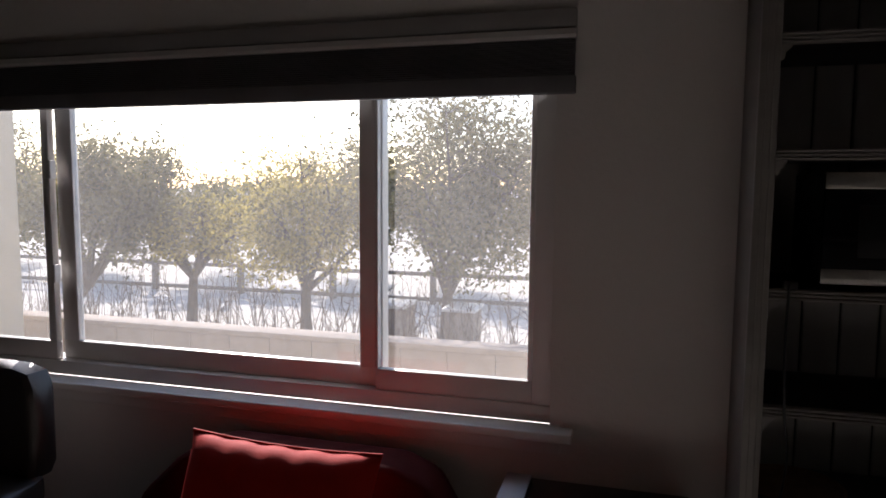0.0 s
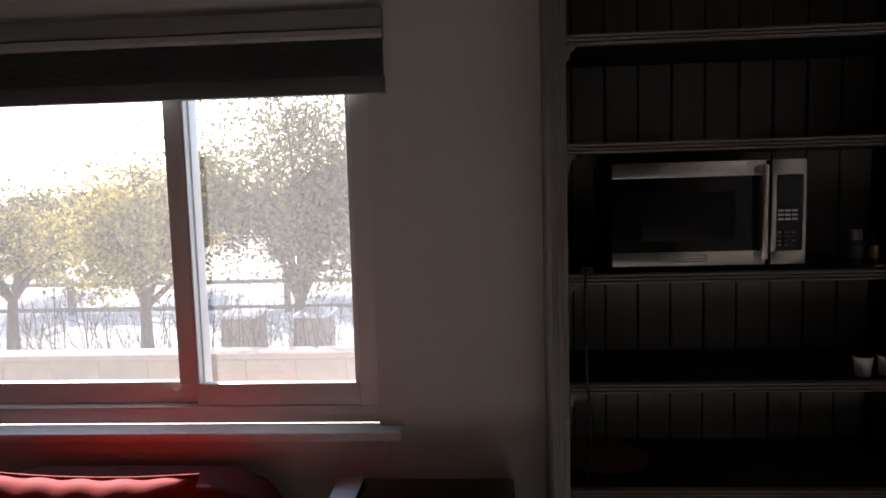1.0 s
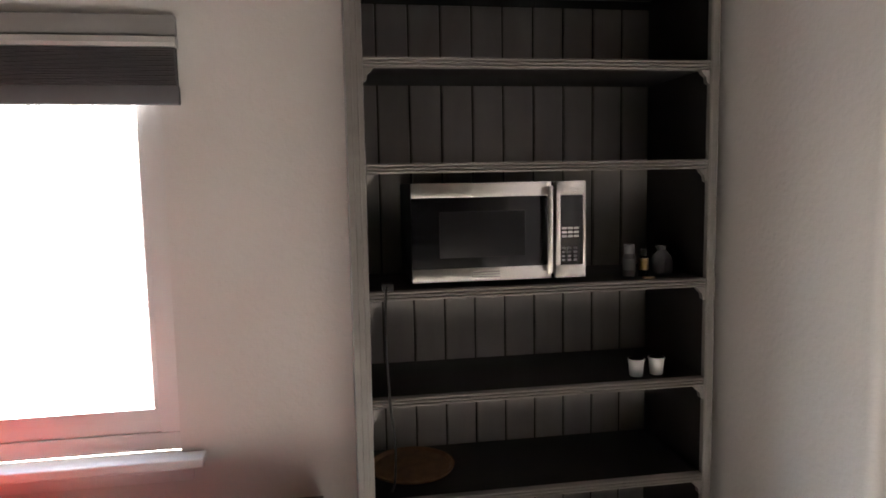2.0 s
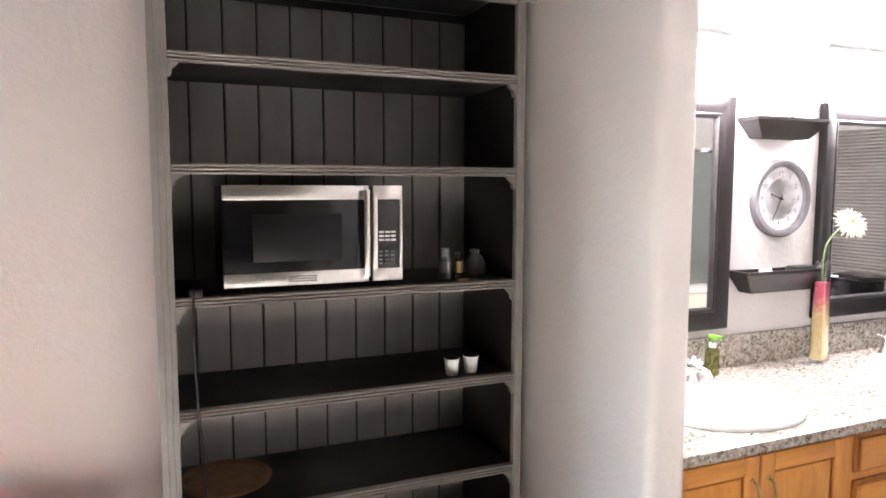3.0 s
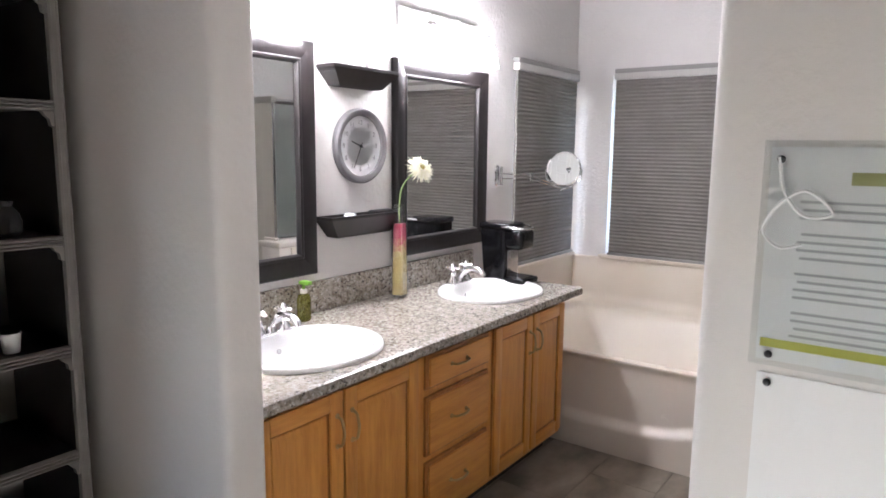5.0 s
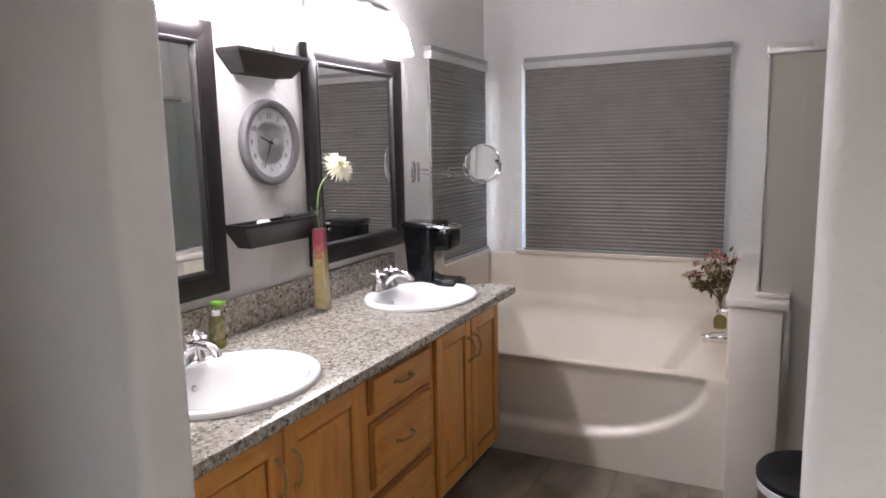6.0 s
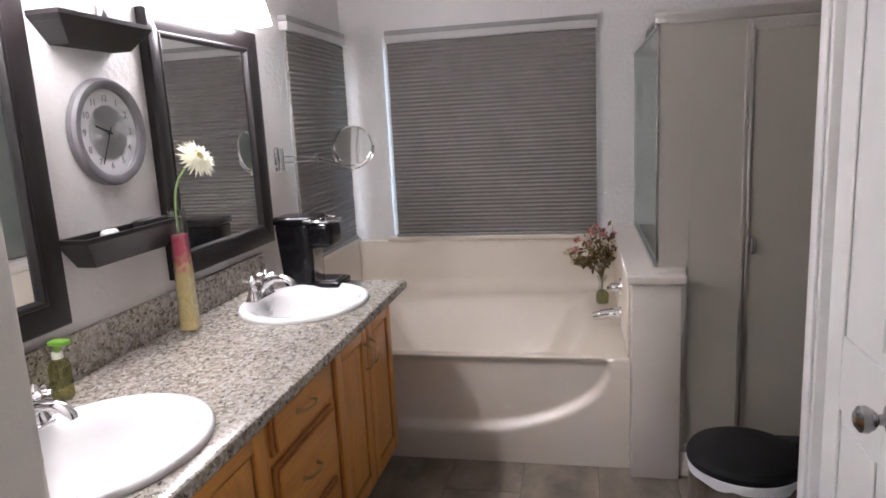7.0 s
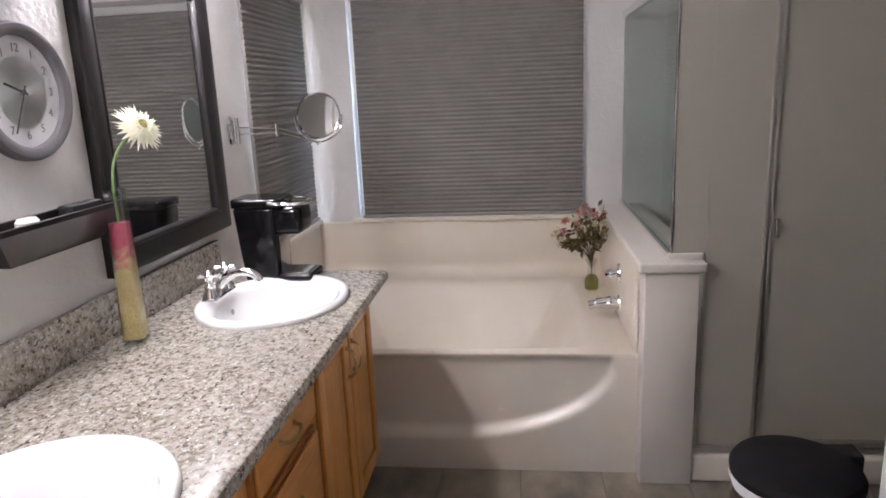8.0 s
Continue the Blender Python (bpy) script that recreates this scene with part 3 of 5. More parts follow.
def microwave(at):
    w, h, d = 0.506, 0.294, 0.335
    o = thing("microwave", "stainless steel and black microwave oven on a bookcase shelf", "microwave", at)
    part("case", box_bm((0.003, 0.02, 0.012), (w - 0.003, d, h - 0.003), 0.004), M_BLACKMATT, o)
    dw = 0.412
    door = part("door", box_bm((0, 0.004, 0.016), (dw, 0.0195, h - 0.004), 0.003), M_BLACKSHELL, o, "black glass door")
    part("trim_band", box_bm((0, 0, h - 0.042), (dw - 0.01, 0.0035, h - 0.002), 0.001), M_STEEL, door, "stainless top band")
    part("trim_band", box_bm((0, 0, 0.014), (dw - 0.01, 0.0035, 0.052), 0.001), M_STEEL, door, "stainless bottom band")
    part("viewing_screen", box_bm((0.078, 0.002, 0.082), (0.325, 0.0035, 0.212), 0.001), M_SCREEN, door)
    bm = bmesh.new()
    for k in range(3):
        bx(bm, (0.17, -0.0012, 0.024 + k * 0.007), (0.25, -0.0002, 0.028 + k * 0.007))
    part("badge", bm, M_NICKEL, door)
    bm = bmesh.new()
    bx(bm, (dw - 0.026, -0.022, 0.030), (dw - 0.010, -0.011, h - 0.014), 0.004)
    for za in (0.045, h - 0.045):
        bx(bm, (dw - 0.023, -0.0115, za), (dw - 0.013, 0.0035, za + 0.014), 0.002)
    part("handle", bm, M_STEEL, door, "straight steel bar handle")
    bm = bmesh.new()
    bx(bm, (dw + 0.004, 0, 0.014), (w, 0.0195, 0.05), 0.002)
    bx(bm, (dw + 0.004, 0, h - 0.042), (w, 0.0195, h - 0.002), 0.002)
    bx(bm, (dw + 0.004, 0, 0.05), (dw + 0.018, 0.0195, h - 0.042), 0.001)
    bx(bm, (w - 0.008, 0, 0.05), (w, 0.0195, h - 0.042), 0.001)
    panel = part("control_panel", bm, M_STEEL, o)
    part("keypad", box_bm((dw + 0.0185, 0.002, 0.051), (w - 0.0085, 0.019, h - 0.043)), M_BLACKGLOSS, panel)
    kx = dw + 0.022
    for r in range(9):
        for c in range(3):
            wide = r >= 6
            bm = bmesh.new()
            z = 0.062 + r * 0.0115
            if r == 4 or r == 5:
                continue
            bx(bm, (kx + c * 0.018, 0.0008, z), (kx + c * 0.018 + (0.015 if wide else 0.010), 0.0019, z + 0.006), 0.0008, 1)
            part("button", bm, M_PAPER if wide else M_GREYINK, panel)
    part("display", box_bm((kx, 0.001, 0.19), (kx + 0.052, 0.0019, 0.222)), node_mat("dark_display", (0.006, 0.012, 0.012), 0.1)[0], panel)
    for x in (0.04, w - 0.04):
        for y in (0.05, d - 0.05):
            bm = lathe(bmesh.new(), [(0.014, 0.0), (0.014, 0.012)], (x, y, 0), 10)
            part("foot", bm, M_BLACKMATT, o)
    return o


microwave((0.351, 1.900, 1.2305))


def coffee_pod(at):
    o = thing("coffee_pod", "white single-serve coffee pod with a dark lid on the shelf", "coffee pod", at, group="coffee pods on the shelf")
    part("cup", lathe(bmesh.new(), [(0.018, 0), (0.0195, 0.002), (0.0238, 0.049), (0.0262, 0.050), (0.0262, 0.053), (0.0235, 0.053)], n=20), M_FOIL, o)
    part("lid", lathe(bmesh.new(), [(0.023, 0.0532), (0.023, 0.0537)], n=20), M_BLACKMATT, o, "dark foil lid")
    return o


pod = coffee_pod((1.029, 1.928, 0.9305))
copy_thing(pod, pose(1.097, 1.934, 0.9305))


def bottle(label, at, body, cap, profile, capz, capr, caph, paper=None):
    o = thing("bottle", label, "bottle", at, group="bottles on the shelf")
    part("body", lathe(bmesh.new(), profile, n=20), body, o)
    part("cap", lathe(bmesh.new(), [(capr, capz), (capr, capz + caph), (capr * 0.85, capz + caph + 0.003)], n=16), cap, o)
    if paper:
        part("sticker", lathe(bmesh.new(), [(profile[1][0] + 0.0006, 0.02), (profile[1][0] + 0.0006, 0.055)], n=20), paper, o)
    return o


bottle("small dim grey bottle with a paler label", (1.02, 1.965, 1.2305), M_DIMPLASTIC, M_GREYINK, [(0.017, 0), (0.019, 0.003), (0.019, 0.06), (0.014, 0.07)], 0.07, 0.016, 0.025, M_GREYINK)
bottle("small dark bottle with a gold base band", (1.062, 1.955, 1.2305), M_BLACKGLOSS, M_BLACKPLASTIC, [(0.013, 0), (0.015, 0.003), (0.015, 0.05), (0.008, 0.062)], 0.062, 0.009, 0.018, M_BRASS)
o = thing("spice_bag", "crumpled clear bag of grey packets on the shelf", "bag", (1.125, 1.965, 1.2305))
bm = lathe(bmesh.new(), [(0.02, 0), (0.032, 0.01), (0.036, 0.035), (0.026, 0.06), (0.012, 0.075), (0.018, 0.09)], n=14)
for v in bm.verts:
    v.co += noise.noise_vector(v.co * 60) * 0.007
part("pouch", bm, M_DIMPLASTIC, o)
o = thing("clip", "small brass clip lying on the shelf", "clip", (1.055, 1.905, 1.2305))
part("body", box_bm((-0.018, -0.006, 0), (0.018, 0.006, 0.006), 0.002), M_BRASS, o)
o = thing("power_plug", "black power plug and cord hanging down the bookcase", "power cord", (0.275, 1.88, 1.2305))
part("plug_block", box_bm((-0.012, -0.012, 0), (0.02, 0.02, 0.022), 0.004), M_BLACKPLASTIC, o)
bm = tube(bmesh.new(), arc([(0.0, -0.01, 0.012), (-0.004, -0.027, -0.01), (-0.006, -0.026, -0.12), (0.0, -0.026, -0.3), (0.012, -0.026, -0.42), (0.012, 0.02, -0.55), (0.004, 0.04, -0.594)], 6), 0.0035, 8)
part("cord", bm, M_BLACKPLASTIC, o)
o = thing("serving_tray", "round brown woven tray lying on a low shelf", "tray", (0.355, 2.08, 0.6325))
part("disc", lathe(bmesh.new(), [(0.11, 0), (0.13, 0.006), (0.135, 0.016), (0.128, 0.018), (0.118, 0.009), (0.0, 0.007)], n=36), M_WICKER, o)


# ---- papers on the dividing wall ----
def notice(label, y0, y1, z0, z1, rows, band, pins):
    x = WX0 - 0.0012
    o = thing("notice", label, "paper notice", (x, 0, 0), group="papers pinned to the wall")
    part("sheet", box_bm((-0.0006, y0, z0), (0, y1, z1)), M_PAPER, o)
    for za, zb, ind, end in rows:
        part("text_bar", box_bm((-0.0010, y0 + end, za), (-0.0007, y1 - ind, zb)), M_PALEINK, o)
    if band:
        part("colour_band", box_bm((-0.0011, y0 + 0.004, band[0]), (-0.0007, y1 - 0.004, band[1])), M_YELLOW, o, "yellow-green band")
    for y, z in pins:
        turn = Matrix.Rotation(radians(-90), 3, "Y")
        part("pin", lathe(bmesh.new(), [(0.0045, 0.0006), (0.005, 0.003), (0.003, 0.006), (0.0, 0.007)], (-0.0006, y, z), 12, turn=turn), M_BLACKPLASTIC, o, "dark thumb tack")
    return o


rows = [(1.405 - k * 0.0098, 1.4082 - k * 0.0098, 0.036 + 0.004 * (k % 3 == 1), 0.014 + 0.022 * ((k * 7) % 5 == 0)) for k in range(18) if k not in (3, 8, 13)]
sheet = notice("white printed notice with a yellow-green band pinned to the wall", -0.012, 0.202, 1.205, 1.472, rows, (1.222, 1.233), [(0.19, 1.457), (0.187, 1.213)])
part("heading", box_bm((-0.0010, 0.03, 1.428), (-0.0007, 0.115, 1.443)), M_OLIVEINK, sheet, "olive heading block")
part("sleeve", box_bm((-0.0022, -0.02, 1.198), (-0.0015, 0.21, 1.48)), M_SLEEVE, sheet, "clear plastic sleeve")
rows = [(1.01 - k * 0.024, 1.02 - k * 0.024, 0.03, 0.03 + 0.015 * (k % 2)) for k in range(4)]
notice("white printed notice with bold lines pinned below another", -0.016, 0.199, 0.905, 1.188, rows, None, [(0.186, 1.176)])
o = thing("ribbon", "white looped ribbon hanging from a wall pin", "ribbon", (WX0 - 0.004, 0.19, 1.45))
part("loop", tube(bmesh.new(), arc([(-0.004, 0.002, 0.01), (-0.006, -0.006, -0.03), (-0.006, -0.03, -0.06), (-0.006, -0.06, -0.055), (-0.006, -0.03, -0.03), (-0.006, 0.0, -0.05), (-0.006, 0.014, -0.08), (-0.006, -0.005, -0.10), (-0.006, -0.03, -0.095)], 6), 0.0018, 6), M_PAPER, o)


# ---- bedroom furniture under the window ----
def soft_box(a, b, puff, cuts=6, bevel=0.05):
    bm = bmesh.new()
    bmesh.ops.create_cube(bm, size=1)
    bmesh.ops.subdivide_edges(bm, edges=bm.edges[:], cuts=cuts, use_grid_fill=True)
    c = [(a[i] + b[i]) / 2 for i in range(3)]
    s = [(b[i] - a[i]) for i in range(3)]
    for v in bm.verts:
        u = v.co * 2
        w = [max(abs(u[(i + 1) % 3]), abs(u[(i + 2) % 3])) for i in range(3)]
        k = [1 + puff * (1 - w[i] ** 2) for i in range(3)]
        rr = 1 - 0.07 * (abs(u.x) ** 6 + abs(u.y) ** 6 + abs(u.z) ** 6 - 1) / 2
        v.co = Vector([c[i] + u[i] * k[i] * rr * s[i] / 2 for i in range(3)])
    return bm


sofa = thing("armchair", "red upholstered armless lounge chair below the window", "lounge chair", (-1.12, 1.62, 0))
bm = prism(bmesh.new(), [(-0.62, 0.16), (0.60, 0.16), (0.575, 0.44), (0.47, 0.615), (0.36, 0.66), (-0.25, 0.66), (-0.37, 0.615), (-0.53, 0.46)], 0.20, 0.38, "y")
bmesh.ops.bevel(bm, geom=bm.edges[:], offset=0.035, segments=3, affect="EDGES", profile=0.5, clamp_overlap=True)
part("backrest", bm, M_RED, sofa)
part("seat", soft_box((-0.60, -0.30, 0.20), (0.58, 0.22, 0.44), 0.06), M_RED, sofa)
part("seat_frame", box_bm((-0.60, -0.28, 0.10), (0.58, 0.36, 0.19), 0.01), M_BLACKMATT, sofa)
for x in (-0.54, 0.52):
    for y in (-0.23, 0.30):
        part("leg", lathe(bmesh.new(), [(0.02, 0), (0.028, 0.1)], (x, y, 0), 10), M_BLACKMATT, sofa)

cush = new("cushion")
cush.matrix_world = pose(-1.03, 1.60, 0.575, 68, 0, -2)
cush.empty_display_size = 0.05
tagged(cush, "bright red square cushion leaning on the lounge chair", "cushion")
bm = bmesh.new()
N = 26
top, bot = {}, {}
for i in range(N + 1):
    for j in range(N + 1):
        u, v = i / N * 2 - 1, j / N * 2 - 1
        pinch = 1 - 0.06 * (1 - u * u) * (abs(v) ** 4) - 0.0
        pinch2 = 1 - 0.06 * (1 - v * v) * (abs(u) ** 4)
        x, y = u * 0.30 * pinch2, v * 0.205 * pinch
        h = 0.085 * ((1 - u ** 4) * (1 - v ** 4)) ** 0.6
        fold = 0.012 * math.sin(u * 17 + 2 * v) * max(0, v - 0.25) * (1 - u * u)
        top[i, j] = bm.verts.new((x, y, h + fold))
        bot[i, j] = top[i, j] if i in (0, N) or j in (0, N) else bm.verts.new((x, y, -h * 0.8))
for g, s in ((top, 1), (bot, -1)):
    for i in range(N):
        for j in range(N):
            q = [g[i, j], g[i + 1, j], g[i + 1, j + 1], g[i, j + 1]]
            bm.faces.new(q if s > 0 else q[::-1])
part("cover", bm, M_REDCUSH, cush, smooth=60)
part("piping", tube(bmesh.new(), arc([(-0.30, 0.205, 0), (-0.15, 0.196, 0), (0, 0.193, 0), (0.15, 0.196, 0), (0.30, 0.205, 0)], 6), 0.005, 6), M_REDCUSH, cush)

tbl = thing("side_table", "low black glossy side table beside the lounge chair", "side table", (-0.19, 1.87, 0))
part("tabletop", box_bm((-0.27, -0.2, 0.518), (0.27, 0.19, 0.58), 0.004), M_BLACKGLOSS, tbl)
part("apron", box_bm((-0.25, -0.18, 0.45), (0.25, 0.17, 0.517), 0.003), M_BLACKMATT, tbl)
for x in (-0.24, 0.24):
    for y in (-0.17, 0.16):
        part("leg", box_bm((x - 0.02, y - 0.02, 0), (x + 0.02, y + 0.02, 0.449), 0.003), M_BLACKMATT, tbl)
# Added sheet: gives the table's bright reflection a shape of its own.
o = thing("tablet_sleeve", "pale blue-white sheet standing for a window reflection on the side table", "folder", (-0.432, 1.93, 0.5805))
part("cover", box_bm((-0.028, -0.13, 0), (0.05, 0.13, 0.008), 0.002), M_TABLEGLARE, o)

ch = thing("office_chair", "dark leather office chair with a rounded back", "office chair", (-2.22, 1.55, 0))
part("backrest", soft_box((-0.25, 0.16, 0.50), (0.25, 0.27, 0.87), 0.12), M_LEATHER, ch)
part("seat", soft_box((-0.26, -0.26, 0.42), (0.26, 0.22, 0.52), 0.1), M_LEATHER, ch)
part("column", lathe(bmesh.new(), [(0.03, 0.08), (0.03, 0.42)], n=14), M_BLACKPLASTIC, ch)
for k in range(5):
    a = 2 * math.pi * k / 5
    bm = tube(bmesh.new(), [(0, 0, 0.1), (0.27 * math.cos(a), 0.27 * math.sin(a), 0.055)], [0.025, 0.016], 8)
    leg = part("base_arm", bm, M_BLACKPLASTIC, ch)
    part("caster", lathe(bmesh.new(), [(0.012, -0.012), (0.026, -0.01), (0.026, 0.01), (0.012, 0.012)], (0.27 * math.cos(a), 0.27 * math.sin(a), 0.027), 14, turn=RX90), M_BLACKMATT, leg)


# ---- vanity ----
CT = 0.82                        # counter height
CF, CR = 1.345, 3.33             # its front edge and free end
van = thing("vanity_cabinet", "honey oak bathroom vanity cabinet with raised-panel doors", "vanity", (0, 0, 0))
part("face_frame", box_bm((WX1 + 0.002, 1.425, 0.09), (3.271, 1.444, CT - 0.0415), 0.002), M_OAK_V, van)
part("end_panel", box_bm((3.272, 1.425, 0.09), (3.29, VAN_Y - 0.002, CT - 0.0415), 0.002), M_OAK_V, van)
part("floor_board", box_bm((WX1 + 0.002, 1.4445, 0.09), (3.2715, VAN_Y - 0.002, 0.105)), M_OAK_V, van)
part("toe_kick", box_bm((WX1 + 0.004, 1.50, 0.0), (3.27, VAN_Y - 0.004, 0.0895)), M_BLACKMATT, van, "recessed dark toe kick")


def arch_pull(parent, c, upright):
    bm = bmesh.new()
    h = 0.048
    p = [(-h, 0, 0), (-h * 0.82, -0.02, 0), (-h * 0.4, -0.027, 0), (0, -0.03, 0), (h * 0.4, -0.027, 0), (h * 0.82, -0.02, 0), (h, 0, 0)]
    if upright:
        p = [(0, y, x) for x, y, z in p]
    tube(bm, arc([Vector(q) + Vector(c) for q in p], 4), [0.0045] * 25, 8)
    for q in (p[0], p[-1]):
        lathe(bm, [(0.008, 0), (0.008, 0.003), (0.005, 0.006)], Vector(q) + Vector(c), 10, turn=RX90)
    part("pull", bm, M_BRASS, parent, "bronze arched pull")


def panel_door(x0, x1, z0, z1, pull):
    y0, y1 = 1.404, 1.4245
    w = 0.055
    d = part("door", box_bm((x0 + 0.003, y0 + 0.003, z0), (x0 + w, y1 - 0.006, z1), 0.004), M_OAK_V, van)
    part("backing", box_bm((x0, y1 - 0.0055, z0 - 0.003), (x1, y1, z1 + 0.003), 0.001), M_OAKEDGE, d, "routed edge, darkened for shade in the gaps")
    part("door_stile", box_bm((x1 - w, y0 + 0.003, z0), (x1 - 0.003, y1 - 0.006, z1), 0.004), M_OAK_V, d)
    for za in (z0, z1 - w):
        part("door_rail", box_bm((x0 + w, y0 + 0.003, za), (x1 - w, y1 - 0.006, za + w), 0.004), M_OAK_H, d)
    a, b, c, e = x0 + w, x1 - w, z0 + w, z1 - w
    bm = bmesh.new()
    ring = []
    for k, yy in ((0.008, y0 + 0.0145), (0.010, y0 + 0.011), (0.036, y0 + 0.005), (0.040, y0 + 0.0045)):
        ring.append([bm.verts.new(p) for p in ((a + k, yy, c + k), (b - k, yy, c + k), (b - k, yy, e - k), (a + k, yy, e - k))])
    for p, q in zip(ring, ring[1:]):
        for i in range(4):
            bm.faces.new((p[i], p[(i + 1) % 4], q[(i + 1) % 4], q[i]))
    bm.faces.new(ring[-1])
    part("raised_panel", bm, M_OAK_V, d, smooth=20)
    arch_pull(d, (pull, y0 + 0.003, z1 - 0.12), True)


def drawer(x0, x1, z0, z1):
    d = part("drawer_front", box_bm((x0 + 0.011, 1.400, z0 + 0.011), (x1 - 0.011, 1.4115, z1 - 0.011), 0.005, 3), M_OAK_H, van)
    part("backing", box_bm((x0, 1.412, z0), (x1, 1.4245, z1), 0.004), M_OAKEDGE, d, "routed edge, darkened for shade in the gaps")
    arch_pull(d, ((x0 + x1) / 2 - 0.018, 1.400, (z0 + z1) / 2 + 0.005), False)


panel_door(1.445, 1.778, 0.115, 0.748, 1.748)
panel_door(1.782, 2.145, 0.115, 0.748, 1.812)
drawer(2.19, 2.60, 0.622, 0.748)
drawer(2.19, 2.60, 0.372, 0.596)
drawer(2.19, 2.60, 0.115, 0.348)
panel_door(2.645, 2.962, 0.115, 0.748, 2.932)
panel_door(2.966, 3.275, 0.115, 0.748, 2.996)

top = thing("countertop", "speckled grey-brown granite-look vanity countertop with a low backsplash", "countertop", (0, 0, 0))
bm = bmesh.new()
prof = [(VAN_Y - 0.001, CT), (CF + 0.014, CT), (CF + 0.005, CT - 0.004), (CF, CT - 0.013), (CF, CT - 0.03), (CF + 0.006, CT - 0.037), (CF + 0.016, CT - 0.0405), (VAN_Y - 0.001, CT - 0.0405)]
# a nosed front edge, and a top sheet with a hole for each basin
nose = CF + 0.05
prism(bm, [(nose, CT)] + prof[1:-1] + [(nose, CT - 0.0405)], WX1 + 0.001, CR, "x")
bx(bm, (CR - 0.02, nose, CT - 0.0405), (CR, VAN_Y - 0.001, CT - 0.0005))
bx(bm, (WX1 + 0.001, nose, CT - 0.0405), (WX1 + 0.02, VAN_Y - 0.001, CT - 0.0005))
S1, S2 = (1.835, 1.625), (2.965, 1.635)
loop = [bm.verts.new((x, y, CT)) for x, y in ((WX1 + 0.001, nose), (CR, nose), (CR, VAN_Y - 0.001), (WX1 + 0.001, VAN_Y - 0.001))]
edges = [bm.edges.new((loop[i], loop[(i + 1) % 4])) for i in range(4)]
for sx, sy in (S1, S2):
    hole = [bm.verts.new((sx + 0.248 * math.cos(2 * math.pi * k / 40), sy + 0.215 * math.sin(2 * math.pi * k / 40), CT)) for k in range(40)]
    edges += [bm.edges.new((hole[k], hole[(k + 1) % 40])) for k in range(40)]
bmesh.ops.triangle_fill(bm, use_beauty=True, use_dissolve=False, edges=edges, normal=(0, 0, 1))
part("slab", bm, M_GRANITE, top)
part("backsplash", box_bm((WX1 + 0.001, VAN_Y - 0.021, CT + 0.0005), (CR - 0.01, VAN_Y - 0.001, 0.945), 0.003), M_GRANITE, top)


def deep_sink(cx, cy):
    """A sink with a hollow bowl, let into the counter."""
    o = thing("sink", "white oval drop-in porcelain sink in the countertop", "sink", (cx, cy, CT), group="vanity sinks")
    bm = bmesh.new()
    prof = [(1.0, 0.0008), (1.003, 0.008), (0.985, 0.016), (0.95, 0.0185), (0.90, 0.017), (0.86, 0.011), (0.83, -0.004), (0.79, -0.035), (0.70, -0.085), (0.5, -0.125), (0.2, -0.138), (0.07, -0.14), (0.0, -0.14)]
    n, rings = 56, []
    for f, z in prof:
        shift = -0.022 * min(1, max(0, (0.9 - f) / 0.1))
        rings.append([bm.verts.new((0.265 * f * math.cos(2 * math.pi * i / n), (0.232 * f - (0.01 if f < 0.88 else 0)) * math.sin(2 * math.pi * i / n) + shift, z)) for i in range(n)] if f > 0 else None)
    for p, q in zip(rings, rings[1:]):
        if q is None:
            bm.faces.new(p)
            continue
        for i in range(n):
            bm.faces.new((p[i], p[(i + 1) % n], q[(i + 1) % n], q[i]))
    part("basin", bm, M_PORCELAIN, o, smooth=60)
    part("drain", lathe(bmesh.new(), [(0.021, -0.1385), (0.021, -0.136), (0.016, -0.1345), (0.0, -0.1345)], (0, -0.022, 0), 20), M_CHROME, o, "chrome drain")
    part("overflow", lathe(bmesh.new(), [(0.009, 0), (0.009, 0.003), (0.005, 0.004)], (0, 0.142, -0.035), 14, turn=RX90), M_NICKEL, o)
    return o


def faucet(cx, cy):
    o = thing("faucet", "chrome two-handle bathroom faucet on the sink rim", "faucet", (cx, cy, CT + 0.0175), group="vanity faucets")
    bm = bmesh.new()
    bx(bm, (-0.078, -0.024, 0), (0.078, 0.024, 0.014), 0.006, 3)
    part("base_plate", bm, M_CHROME, o)
    for s in (-1, 1):
        bm = lathe(bmesh.new(), [(0.026, 0.0145), (0.025, 0.021), (0.019, 0.032), (0.016, 0.046), (0.017, 0.052), (0.011, 0.060), (0.009, 0.07), (0.013, 0.076), (0.014, 0.086), (0.009, 0.094), (0.006, 0.100), (0.0, 0.103)], (s * 0.055, 0, 0), 20)
        h = part("handle", bm, M_CHROME, o)
        for dx, dy in ((1, 0.25), (-0.25, 1)):
            d = Vector((dx, dy, 0)).normalized()
            c = Vector((s * 0.055, 0, 0.081))
            bm = tube(bmesh.new(), [c - d * 0.036, c - d * 0.031, c - d * 0.012, c + d * 0.012, c + d * 0.031, c + d * 0.036], [0.005, 0.0072, 0.0045, 0.0045, 0.0072, 0.005], 10)
            part("cross_bar", bm, M_CHROME, h)
    bm = lathe(bmesh.new(), [(0.02, 0.0145), (0.016, 0.03), (0.014, 0.045)], n=18)
    tube(bm, arc([(0, 0.002, 0.026), (0, -0.018, 0.052), (0, -0.058, 0.076), (0, -0.105, 0.078), (0, -0.132, 0.062), (0, -0.137, 0.050)], 5), [0.015] * 10 + [0.0125] * 16, 14)
    part("spout", bm, M_CHROME, o)
    return o


for c in (S1, S2):
    deep_sink(*c)
    faucet(c[0], c[1] + 0.178)


